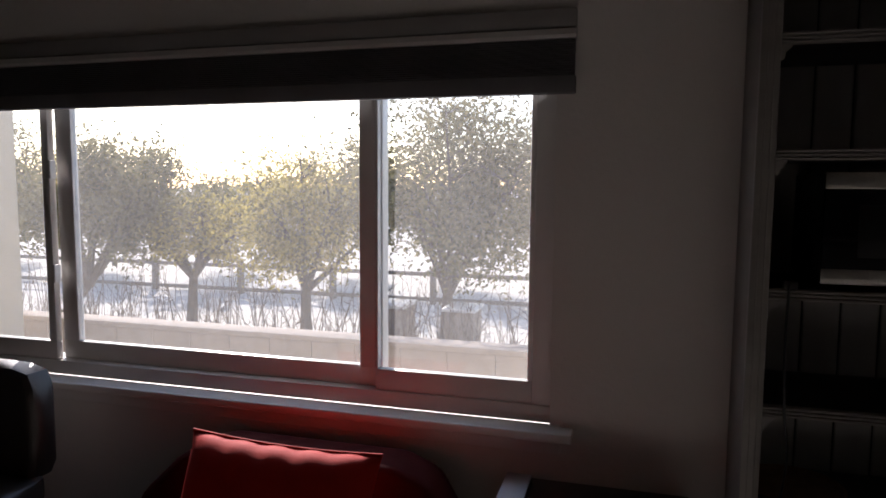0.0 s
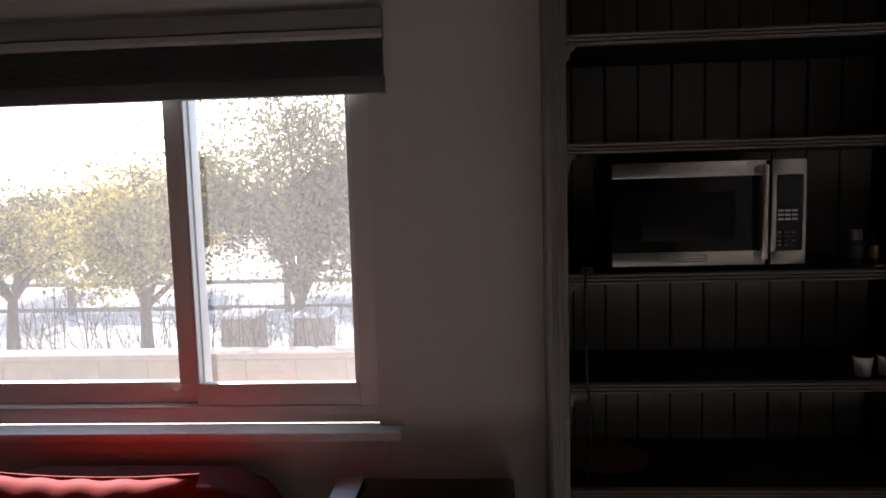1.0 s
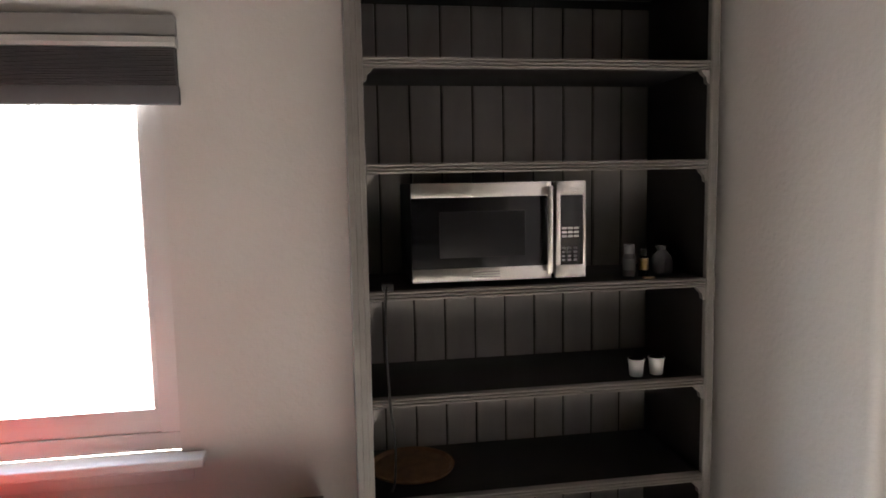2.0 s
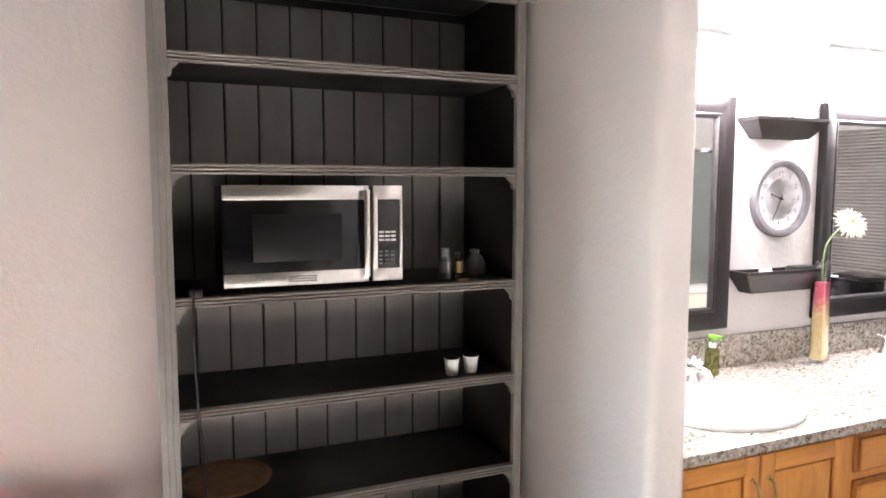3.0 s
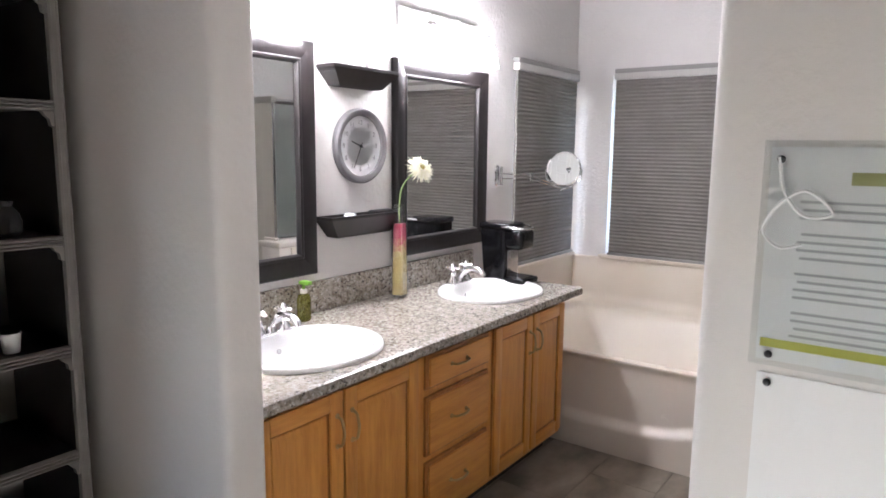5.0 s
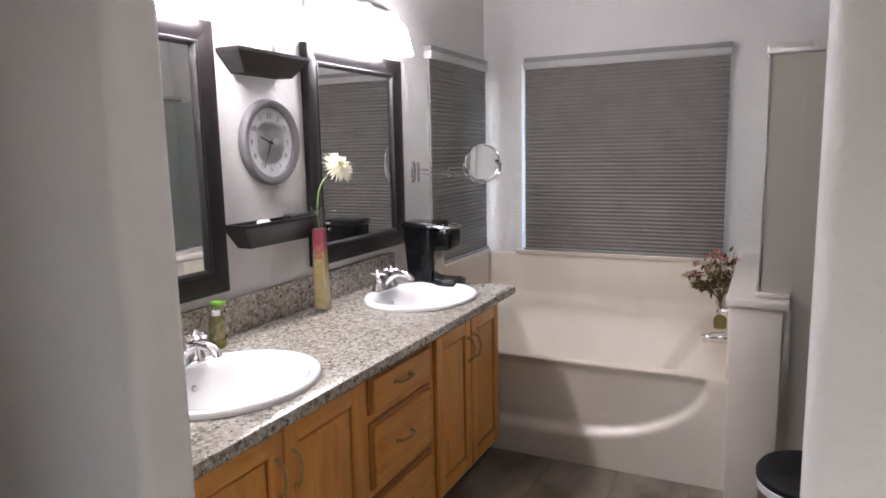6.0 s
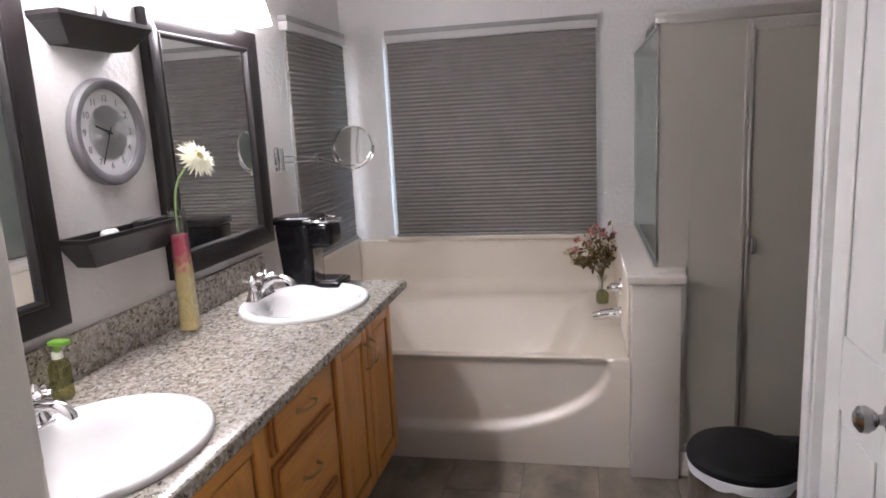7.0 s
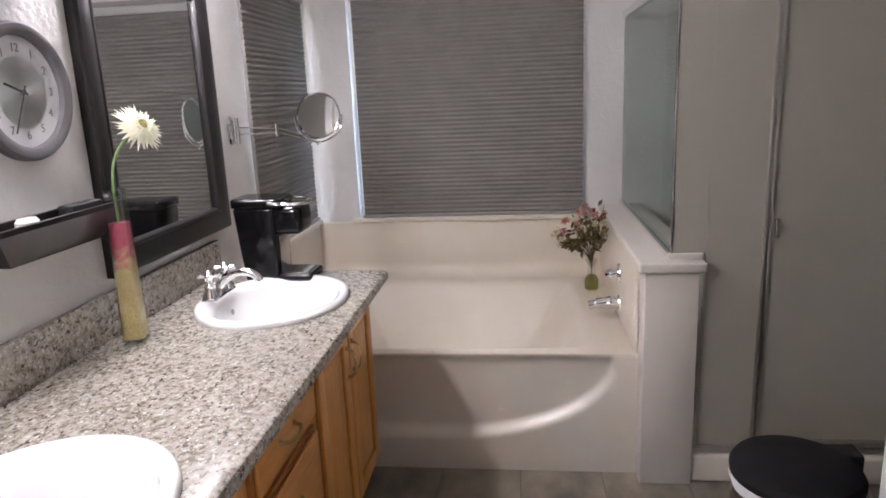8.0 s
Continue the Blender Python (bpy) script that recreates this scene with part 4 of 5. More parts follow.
# ---- things on the vanity wall ----
def framed_mirror(x0, x1, z0, z1):
    o = thing("wall_mirror", "large mirror in a wide dark espresso wooden frame", "mirror", (0, 0, 0), group="vanity mirrors")
    w, y1 = 0.085, VAN_Y - 0.001
    prof = [(0, 0.0), (0, 0.026), (0.006, 0.034), (0.02, 0.036), (0.05, 0.03), (0.066, 0.026), (0.07, 0.029), (0.078, 0.027), (w, 0.014), (w, 0.0)]
    corners = [(x0, z0, 1, 1), (x1, z0, -1, 1), (x1, z1, -1, -1), (x0, z1, 1, -1)]
    for i in range(4):
        bm = bmesh.new()
        ra = []
        for cx, cz, sx, sz in (corners[i], corners[(i + 1) % 4]):
            ra.append([bm.verts.new((cx + sx * k, y1 - d, cz + sz * k)) for k, d in prof])
        for k in range(len(prof) - 1):
            bm.faces.new((ra[0][k], ra[0][k + 1], ra[1][k + 1], ra[1][k]))
        bm.faces.new(ra[0])
        bm.faces.new(ra[1][::-1])
        bmesh.ops.recalc_face_normals(bm, faces=bm.faces[:])
        part("frame_rail", bm, M_ESPRESSO, o)
    part("mirror_glass", box_bm((x0 + w - 0.004, y1 - 0.012, z0 + w - 0.004), (x1 - w + 0.004, y1 - 0.003, z1 - w + 0.004)), M_MIRROR, o, "silvered mirror glass", 0)


framed_mirror(1.455, 2.196, 0.979, 1.858)
framed_mirror(2.674, 3.414, 0.979, 1.858)


def ledge(x0, x1, z0, z1, depth):
    o = thing("wall_shelf", "dark espresso trough-shaped floating wall shelf", "wall shelf", (0, 0, 0), group="floating shelves")
    y1 = VAN_Y - 0.001
    ins, t = 0.065, 0.012
    outer_t = [(x0, y1), (x1, y1), (x1, y1 - depth), (x0, y1 - depth)]
    outer_b = [(x0 + ins, y1), (x1 - ins, y1), (x1 - ins, y1 - depth * 0.62), (x0 + ins, y1 - depth * 0.62)]
    in_t = [(x0 + t, y1 - t), (x1 - t, y1 - t), (x1 - t, y1 - depth + t), (x0 + t, y1 - depth + t)]
    in_b = [(x0 + ins + t, y1 - t), (x1 - ins - t, y1 - t), (x1 - ins - t, y1 - depth * 0.62 + t), (x0 + ins + t, y1 - depth * 0.62 + t)]
    levels = ((outer_b, z0), (outer_t, z1 - 0.012), (outer_t, z1), (in_t, z1), (in_t, z1 - 0.018), (in_b, z0 + 0.012))
    for i, nm in enumerate(("back_board", "end_board", "front_board", "end_board")):
        bm = bmesh.new()
        a = [bm.verts.new((*pts[i], z)) for pts, z in levels]
        b = [bm.verts.new((*pts[(i + 1) % 4], z)) for pts, z in levels]
        for k in range(6):
            bm.faces.new((a[k], a[(k + 1) % 6], b[(k + 1) % 6], b[k]))
        bm.faces.new(a[::-1])
        bm.faces.new(b)
        bmesh.ops.recalc_face_normals(bm, faces=bm.faces[:])
        part(nm, bm, M_ESPRESSO, o, smooth=0)
    part("base_board", box_bm((x0 + t + 0.0005, y1 - depth + t + 0.0005, z1 - 0.026), (x1 - t - 0.0005, y1 - t - 0.0005, z1 - 0.018)), M_ESPRESSO, o)


ledge(2.212, 2.655, 1.112, 1.199, 0.098)
ledge(2.232, 2.61, 1.705, 1.782, 0.098)
o = thing("soap_bar", "white oval soap lying on the lower wall shelf", "soap", (2.36, 1.935, 1.1815))
part("bar", lathe(bmesh.new(), [(0.02, 0), (0.03, 0.006), (0.03, 0.016), (0.022, 0.024), (0.0, 0.025)], n=20, sy=0.7), M_PORCELAIN, o)
o = thing("comb_case", "flat black case lying on the lower wall shelf", "case", (2.56, 1.945, 1.1815))
part("case_body", box_bm((-0.06, -0.02, 0), (0.06, 0.02, 0.026), 0.004), M_BLACKMATT, o)
for x, h, mtl, lab in ((2.40, 0.05, M_FOIL, "short white candle jar on the upper wall shelf"), (2.50, 0.06, M_PAPER, "small folded white card on the upper wall shelf")):
    o = thing("trinket", lab, "trinket", (x, 1.935, 1.7645))
    if mtl is M_FOIL:
        part("jar", lathe(bmesh.new(), [(0.026, 0), (0.028, 0.004), (0.028, h), (0.024, h), (0.024, h - 0.012), (0.0, h - 0.012)], n=20), mtl, o)
    else:
        bm = prism(bmesh.new(), [(-0.02, 0), (0, h), (0.02, 0), (0.018, 0), (0, h - 0.004), (-0.018, 0)], -0.035, 0.035, "x")
        part("card", bm, mtl, o)


def wall_clock(cx, cz, r):
    o = thing("wall_clock", "round silver-grey wall clock with black numerals and hands", "clock", (cx, VAN_Y - 0.001, cz))
    t = Matrix.Rotation(radians(90), 3, "X")
    part("ring", lathe(bmesh.new(), [(r - 0.004, 0), (r, 0.004), (r, 0.022), (r - 0.006, 0.031), (r - 0.018, 0.032), (r - 0.03, 0.026), (r - 0.031, 0.012), (r - 0.031, 0.002)], n=64, turn=t), M_CLOCKRING, o)
    face = part("dial", lathe(bmesh.new(), [(r - 0.0305, 0.004), (r - 0.0305, 0.013), (0, 0.013)], n=64, turn=t), M_CLOCKFACE, o)
    part("centre_disc", lathe(bmesh.new(), [(r * 0.51, 0.0132), (r * 0.51, 0.0142), (0, 0.0142)], n=48, turn=t), M_CLOCKDISC, face, "brushed metal centre")
    for k in range(1, 13):
        cu = bpy.data.curves.new("numeral", "FONT")
        cu.body, cu.size, cu.align_x, cu.align_y, cu.extrude = str(k), 0.027, "CENTER", "CENTER", 0.0004
        me_ob = bpy.data.objects.new("numeral_source", cu)
        me = bpy.data.meshes.new_from_object(me_ob)
        bpy.data.objects.remove(me_ob)
        me.materials.clear()
        me.materials.append(M_GREYINK)
        ob = new("numeral", me)
        a = radians(90 - 30 * k)
        ob.parent = face
        ob.matrix_local = pose(r * 0.625 * math.cos(a), -0.0136, r * 0.625 * math.sin(a), 90)
    for ang, ln, w, y in ((-71, 0.058, 0.0028, -0.017), (206, 0.10, 0.0024, -0.019)):
        bm = box_bm((-w, -0.0006, -0.016), (w, 0.0006, ln), 0.0004, 1)
        h = part("hand", bm, M_INK, o)
        h.matrix_local = pose(0, y, 0, 0, ang, 0)
    part("hub", lathe(bmesh.new(), [(0.006, 0.0143), (0.006, 0.021), (0.0, 0.022)], n=14, turn=t), M_INK, o)


wall_clock(2.460, 1.475, 0.154)


def vanity_light(cx, xs):
    z = 2.03
    o = thing("vanity_light", "white bar light with lit frosted glass shades above a mirror", "wall light", (cx, VAN_Y - 0.001, z), group="vanity lights")
    part("back_plate", box_bm((xs[0] - 0.09, -0.022, -0.05), (xs[-1] + 0.09, 0, 0.05), 0.008, 3), M_TRIMWHITE, o)
    for x in xs:
        bm = tube(bmesh.new(), arc([(x, -0.02, 0.0), (x, -0.07, 0.018), (x, -0.115, 0.012), (x, -0.12, -0.02)], 5), 0.008, 10)
        arm = part("arm", bm, M_TRIMWHITE, o)
        part("collar", lathe(bmesh.new(), [(0.026, -0.042), (0.028, -0.03), (0.02, -0.018), (0.0, -0.016)], (x, -0.12, 0), 18), M_TRIMWHITE, arm)
        bm = lathe(bmesh.new(), [(0.026, -0.0425), (0.038, -0.06), (0.050, -0.10), (0.060, -0.145), (0.066, -0.168), (0.063, -0.168), (0.057, -0.145), (0.047, -0.10)], (x, -0.12, 0), 20)
        part("glass_shade", bm, M_GLOW, arm, "glowing frosted glass shade")
        bm = lathe(bmesh.new(), [(0.014, -0.0425), (0.018, -0.07), (0.034, -0.105), (0.040, -0.13), (0.036, -0.152), (0.022, -0.166), (0.0, -0.170)], (x, -0.12, 0), 18)
        part("bulb", bm, M_BULB, arm, "bright round bulb")
    return o


vanity_light(1.90, (-0.22, 0.0, 0.22))
vanity_light(3.02, (-0.22, 0.0, 0.22))

# magnifying mirror on a folding arm
o = thing("shaving_mirror", "round chrome magnifying mirror on a folding wall arm", "mirror", (3.56, VAN_Y - 0.001, 1.325))
bm = lathe(bmesh.new(), [(0.060, 0.0), (0.062, 0.004), (0.056, 0.011), (0.040, 0.015), (0.0, 0.017)], n=32, sx=0.42, turn=Matrix.Rotation(radians(90), 3, "X"))
part("wall_plate", bm, M_CHROME, o)
part("swivel_post", tube(bmesh.new(), [(0.0, -0.028, -0.05), (0.0, -0.028, 0.05)], 0.011, 14), M_CHROME, o)
for dz in (0.014, -0.014):
    part("arm_rod", tube(bmesh.new(), [(0.0, -0.03, dz), (0.13, -0.14, dz * 0.6 - 0.008)], 0.0035, 8), M_CHROME, o)
    part("arm_rod", tube(bmesh.new(), [(0.13, -0.14, dz * 0.6 - 0.008), (0.235, -0.272, dz * 0.5 - 0.062)], 0.0035, 8), M_CHROME, o)
part("elbow", tube(bmesh.new(), [(0.13, -0.14, -0.032), (0.13, -0.14, 0.018)], 0.007, 10), M_CHROME, o)
head = Vector((0.245, -0.285, 0.040))
facing = (Vector((-0.82, -0.55, -0.08))).normalized()
turn = facing.to_track_quat("Z", "Y").to_matrix()
RM = 0.097
hd = part("mirror_rim", lathe(bmesh.new(), [(RM - 0.009, -0.008), (RM - 0.002, -0.006), (RM, 0.0), (RM - 0.002, 0.006), (RM - 0.008, 0.008), (RM - 0.009, 0.005), (RM - 0.009, -0.005)], head, 40, turn=turn), M_CHROME, o)
dish = [(RM - 0.0085, -0.004), (RM - 0.0085, 0.003)] + [((RM - 0.0085) * q / 8, 0.003 - 0.0035 * (1 - (q / 8) ** 2)) for q in range(7, -1, -1)]
part("mirror_glass", lathe(bmesh.new(), dish, head, 40, turn=turn), M_MIRROR, hd, "magnifying glass")
side = facing.cross(Vector((0, 0, 1))).normalized()
bm = tube(bmesh.new(), arc([head + side * 0.101, head + side * 0.084 - Vector((0, 0, 0.068)), head - Vector((0, 0, 0.108)), head - side * 0.084 - Vector((0, 0, 0.068)), head - side * 0.101], 6), 0.0045, 8)
part("yoke", bm, M_CHROME, hd)
part("stem", tube(bmesh.new(), [head - Vector((0, 0, 0.106)), (0.235, -0.272, -0.078)], 0.005, 8), M_CHROME, hd)


# ---- things on the counter ----
o = thing("coffee_maker", "black single-serve coffee maker on the countertop", "coffee maker", (3.252, 1.738, CT + 0.0005))
o.matrix_world = o.matrix_world @ Matrix.Scale(0.92, 4)
bm = prism(bmesh.new(), [(-0.045, 0.0), (0.085, 0.0), (0.096, 0.10), (0.112, 0.285), (-0.045, 0.285), (-0.05, 0.12)], -0.078, 0.078, "x")
bmesh.ops.bevel(bm, geom=bm.edges[:], offset=0.015, segments=3, affect="EDGES", profile=0.5, clamp_overlap=True)
part("body", bm, M_BLACKSHELL, o)
bm = box_bm((-0.074, -0.148, 0.178), (0.074, -0.03, 0.287), 0.028, 4)
hd = part("brew_head", bm, M_BLACKSHELL, o)
part("lid", soft_box((-0.08, -0.075, 0.282), (0.08, 0.117, 0.316), 0.10, 8), M_BLACKSHELL, o, smooth=70)
part("lift_handle", tube(bmesh.new(), arc([(-0.082, -0.03, 0.300), (-0.078, -0.11, 0.296), (-0.05, -0.15, 0.293), (0.0, -0.16, 0.292), (0.05, -0.15, 0.293), (0.078, -0.11, 0.296), (0.082, -0.03, 0.300)], 5), 0.0065, 8), M_CHROME, hd, "chrome lift handle")
part("drip_tray", box_bm((-0.076, -0.172, 0.0), (0.076, -0.04, 0.03), 0.012, 4), M_BLACKSHELL, o)
part("tray_grille", box_bm((-0.06, -0.15, 0.0305), (0.06, -0.03, 0.034), 0.002), M_NICKEL, o)
part("rear_panel", box_bm((-0.056, -0.053, 0.035), (0.056, -0.0515, 0.172), 0.001), M_NICKEL, o, "silver panel behind the cup place")

o = thing("bud_vase", "tall square glass vase filled with gold and pink sand", "vase", (2.612, 1.885, CT + 0.0005), rz=12)


def square_sleeve(profile):
    bm = bmesh.new()
    rings = []
    for r_, z_ in profile:
        rings.append([bm.verts.new((x_ * r_ * 0.84, y_ * r_ * 0.84, z_)) for x_, y_ in ((-1, -0.8), (-0.8, -1), (0.8, -1), (1, -0.8), (1, 0.8), (0.8, 1), (-0.8, 1), (-1, 0.8))])
    for p, q in zip(rings, rings[1:]):
        for i in range(8):
            bm.faces.new((p[i], p[(i + 1) % 8], q[(i + 1) % 8], q[i]))
    bm.faces.new(rings[0][::-1])
    bm.faces.new(rings[-1])
    return bm


part("glass_sleeve", square_sleeve([(0.034, 0.0), (0.034, 0.01), (0.031, 0.2), (0.027, 0.41), (0.0245, 0.41), (0.0285, 0.2), (0.031, 0.014)]), M_VASEGLASS, o)
part("sand", square_sleeve([(0.0305, 0.0145), (0.028, 0.2), (0.0266, 0.235), (0.0245, 0.325)]), M_SAND, o, "gold glitter sand with a pink layer on top")
fl = thing("gerbera", "cream gerbera daisy on a curved green stem", "flower", (2.612, 1.885, CT + 0.326))
part("stem", tube(bmesh.new(), arc([(0, 0, 0), (-0.008, -0.004, 0.08), (0.006, -0.006, 0.15), (0.05, -0.012, 0.20), (0.098, -0.02, 0.226)], 6), 0.0035, 8), M_STEM, fl)
hc = Vector((0.112, -0.024, 0.232))
hn = Vector((-0.25, -0.75, 0.45)).normalized()
hq = hn.to_track_quat("Z", "Y").to_matrix()
rng = random.Random(5)
bm = bmesh.new()
for ringk, (rad, count, lift) in enumerate(((0.072, 30, -0.004), (0.066, 28, 0.004), (0.054, 24, 0.011), (0.04, 18, 0.016), (0.026, 14, 0.019))):
    for k in range(count):
        a = 2 * math.pi * (k + 0.5 * ringk) / count + rng.uniform(-0.06, 0.06)
        rr = rad * rng.uniform(0.88, 1.08)
        d, s = Vector((math.cos(a), math.sin(a), 0)), Vector((-math.sin(a), math.cos(a), 0))
        pts = [d * 0.008, d * rr * 0.55 + s * 0.0055 + Vector((0, 0, lift + 0.004)), d * rr + Vector((0, 0, lift * 0.6 + rng.uniform(-0.006, 0.004))), d * rr * 0.55 - s * 0.0055 + Vector((0, 0, lift + 0.004))]
        bm.faces.new([bm.verts.new(hq @ p + hc) for p in pts])
part("petals", bm, M_PETAL, fl, smooth=0)
part("flower_eye", lathe(bmesh.new(), [(0.014, 0.006), (0.012, 0.02), (0.0, 0.024)], hc, 14, turn=hq), M_FLOWEREYE, fl)
part("calyx", lathe(bmesh.new(), [(0.003, -0.016), (0.014, -0.006), (0.016, 0.004), (0.0, 0.006)], hc, 14, turn=hq), M_STEM, fl)

o = thing("soap_dispenser", "clear amber hand soap bottle with a green pump top", "soap dispenser", (2.075, 1.905, CT + 0.0005))
part("bottle_body", lathe(bmesh.new(), [(0.026, 0), (0.03, 0.005), (0.03, 0.085), (0.024, 0.1), (0.012, 0.106)], n=20, sy=0.7), M_AMBER, o)
part("collar", lathe(bmesh.new(), [(0.013, 0.1065), (0.013, 0.122)], n=14), M_FOIL, o)
bm = lathe(bmesh.new(), [(0.006, 0.1225), (0.006, 0.14)], n=12)
bx(bm, (-0.014, -0.034, 0.14), (0.014, 0.014, 0.154), 0.004)
part("pump_head", bm, M_GREENCAP, o, "lime green pump")


# ---- bathroom windows and their shades ----
def pleated_shade(o, u0, u1, z0, z1, place, rails):
    """A closed cellular shade: pleats along the run u0-u1 from z0 to z1; place turns (u, depth, z) into the room's axes."""
    bm = bmesh.new()
    n = int((z1 - z0) / 0.0225)
    step = (z1 - z0) / n
    prof = []
    for k in range(n):
        prof += [(0.0315, z1 - k * step), (0.038, z1 - (k + 0.42) * step), (0.038, z1 - (k + 0.58) * step)]
    prof += [(0.030, z0), (0.020, z0), (0.020, z1)]
    a = [bm.verts.new(place(u0, d, z)) for d, z in prof]
    b = [bm.verts.new(place(u1, d, z)) for d, z in prof]
    k = len(prof)
    for i in range(k):
        bm.faces.new((a[i], a[(i + 1) % k], b[(i + 1) % k], b[i]))
    bm.faces.new(a[::-1])
    bm.faces.new(b)
    bmesh.ops.recalc_face_normals(bm, faces=bm.faces[:])
    part("pleated_fabric", bm, M_FABRIC, o, smooth=0)
    for name, d0, d1, za, zb, m in rails:
        p, q = Vector(place(u0 - 0.008, d0, za)), Vector(place(u1 + 0.008, d1, zb))
        lo = [min(p[i], q[i]) for i in range(3)]
        hi = [max(p[i], q[i]) for i in range(3)]
        part(name, box_bm(lo, hi, 0.004), m, o)


def bath_window(name, u0, u1, place, side_rest, label):
    w = thing(name, label, "window", kind="structure")
    for nm, a, b, za, zb in (("frame_rail", u0, u1, BZ0, BZ0 + 0.05), ("frame_rail", u0, u1, BZ1 - 0.05, BZ1), ("frame_stile", u0, u0 + 0.045, BZ0 + 0.05, BZ1 - 0.05), ("frame_stile", u1 - 0.045, u1, BZ0 + 0.05, BZ1 - 0.05)):
        p, q = Vector(place(a, -0.10, za)), Vector(place(b, -0.05, zb))
        part(nm, box_bm([min(p[i], q[i]) for i in range(3)], [max(p[i], q[i]) for i in range(3)], 0.003), M_VINYL, w)
    p, q = Vector(place(u0 + 0.04, -0.08, BZ0 + 0.045)), Vector(place(u1 - 0.04, -0.074, BZ1 - 0.045))
    g = part("pane", box_bm([min(p[i], q[i]) for i in range(3)], [max(p[i], q[i]) for i in range(3)]), M_GLASS, w)
    g.visible_shadow = False
    p, q = Vector(place(u0 - 0.03, -0.05, BZ0 - 0.022)), Vector(place(u1 + 0.03, 0.055, BZ0 - 0.001))
    part("window_sill", box_bm([min(p[i], q[i]) for i in range(3)], [max(p[i], q[i]) for i in range(3)], 0.004), M_SURROUND, w)


def end_place(u, d, z):
    return (END_X - d, u, z)


def side_place(u, d, z):
    return (u, VAN_Y - d, z)


bath_window("window_2", E1L, E1R, end_place, 0, "window over the bath behind a closed shade")
bath_window("window_3", B2L, B2R, side_place, 0, "narrow window beside the bath behind a closed shade")
RAILS = (("headrail", 0.004, 0.05, 1.945, 1.972, M_RAIL), ("valance_band", 0.006, 0.052, 1.905, 1.9445, M_RAILPALE), ("bottom_rail", 0.016, 0.046, 0.80, 0.816, M_RAIL))
o = thing("window_shade", "closed grey pleated cellular shade over the bath", "window shade", group="bathroom window shades")
pleated_shade(o, 0.550, 1.700, 0.8165, 1.9045, end_place, RAILS)
o = thing("window_shade", "closed narrow grey pleated cellular shade beside the mirror", "window shade", group="bathroom window shades")
pleated_shade(o, 3.71, 4.468, 0.8165, 1.9045, side_place, RAILS)

# ---- bath ----
TX, TZ, TY0, TY1 = 3.378, 0.474, 0.447, 1.975
tub = thing("bathtub", "warm white fibreglass bathtub with a curved moulded apron", "bathtub", (0, 0, 0))
bm = bmesh.new()
NY, NZ = 120, 60


def ledge_line(y):
    u = (y - TY0) / (TY1 - TY0)
    s = min(1.0, max(0.0, (0.45 - u) / 0.40))
    return 0.125 + 0.31 * (1 - math.sqrt(1 - s * s))


grid = []
for j in range(NZ + 1):
    z = TZ * j / NZ
    row = []
    for i in range(NY + 1):
        y = TY0 + (TY1 - TY0) * i / NY
        t = (z - ledge_line(y)) / 0.055
        t = min(1, max(0, t))
        inset = 0.03 * (t * t * (3 - 2 * t))
        near_top = max(0, (z - (TZ - 0.045)) / 0.045)
        inset *= 1 - near_top ** 2
        edge = min(1, (y - TY0) / 0.03)
        row.append(bm.verts.new((TX + inset * edge + 0.012 * near_top ** 12, y, z)))
    grid.append(row)
for j in range(NZ):
    for i in range(NY):
        bm.faces.new((grid[j][i], grid[j][i + 1], grid[j + 1][i + 1], grid[j + 1][i]))
bmesh.ops.recalc_face_normals(bm, faces=bm.faces[:])
if bm.faces[0].normal.x > 0:
    bmesh.ops.reverse_faces(bm, faces=bm.faces[:])
part("apron", bm, M_TUB, tub, smooth=70)
bm = bmesh.new()
# rings down the basin: height, inset at the front, back, tap end and far end, corner rounding
LEVELS = [(TZ - 0.004, 0.0, 0.0, 0.0, 0.0, 0.0), (TZ + 0.002, 0.006, 0.02, 0.01, 0.02, 0.0)]
for k in range(15):
    q = k / 14
    LEVELS.append((TZ + 0.002 - 0.35 * q * q * (3 - 2 * q), 0.045 + 0.17 * q, 0.128 + 0.24 * q, 0.15 + 0.27 * q, 0.118 + 0.36 * q, 0.12 + 0.5 * q))
rings = []
n = 96
for z, fr, bk, lo, hi, rd in LEVELS:
    xa, xb, ya, yb = TX + 0.012 + fr, END_X - 0.002 - bk, TY0 + lo, TY1 - hi
    ring = []
    for i in range(n):
        a = 2 * math.pi * i / n
        c, s = math.cos(a), math.sin(a)
        m = max(abs(c), abs(s))
        v = Vector((c / m, s / m, 0)).lerp(Vector((c, s, 0)) * 1.08, rd)
        ring.append(bm.verts.new(((xa + xb) / 2 + v.x * (xb - xa) / 2, (ya + yb) / 2 + v.y * (yb - ya) / 2, z)))
    rings.append(ring)
for p, q in zip(rings, rings[1:]):
    for i in range(n):
        bm.faces.new((p[i], p[(i + 1) % n], q[(i + 1) % n], q[i]))
bm.faces.new(rings[-1])
part("basin", bm, M_SURROUND, tub, smooth=65)
sur = thing("bath_surround", "cream moulded surround panels round the bath", "bath surround", (0, 0, 0), kind="structure")
SURZ, COVE = 0.776, 0.075


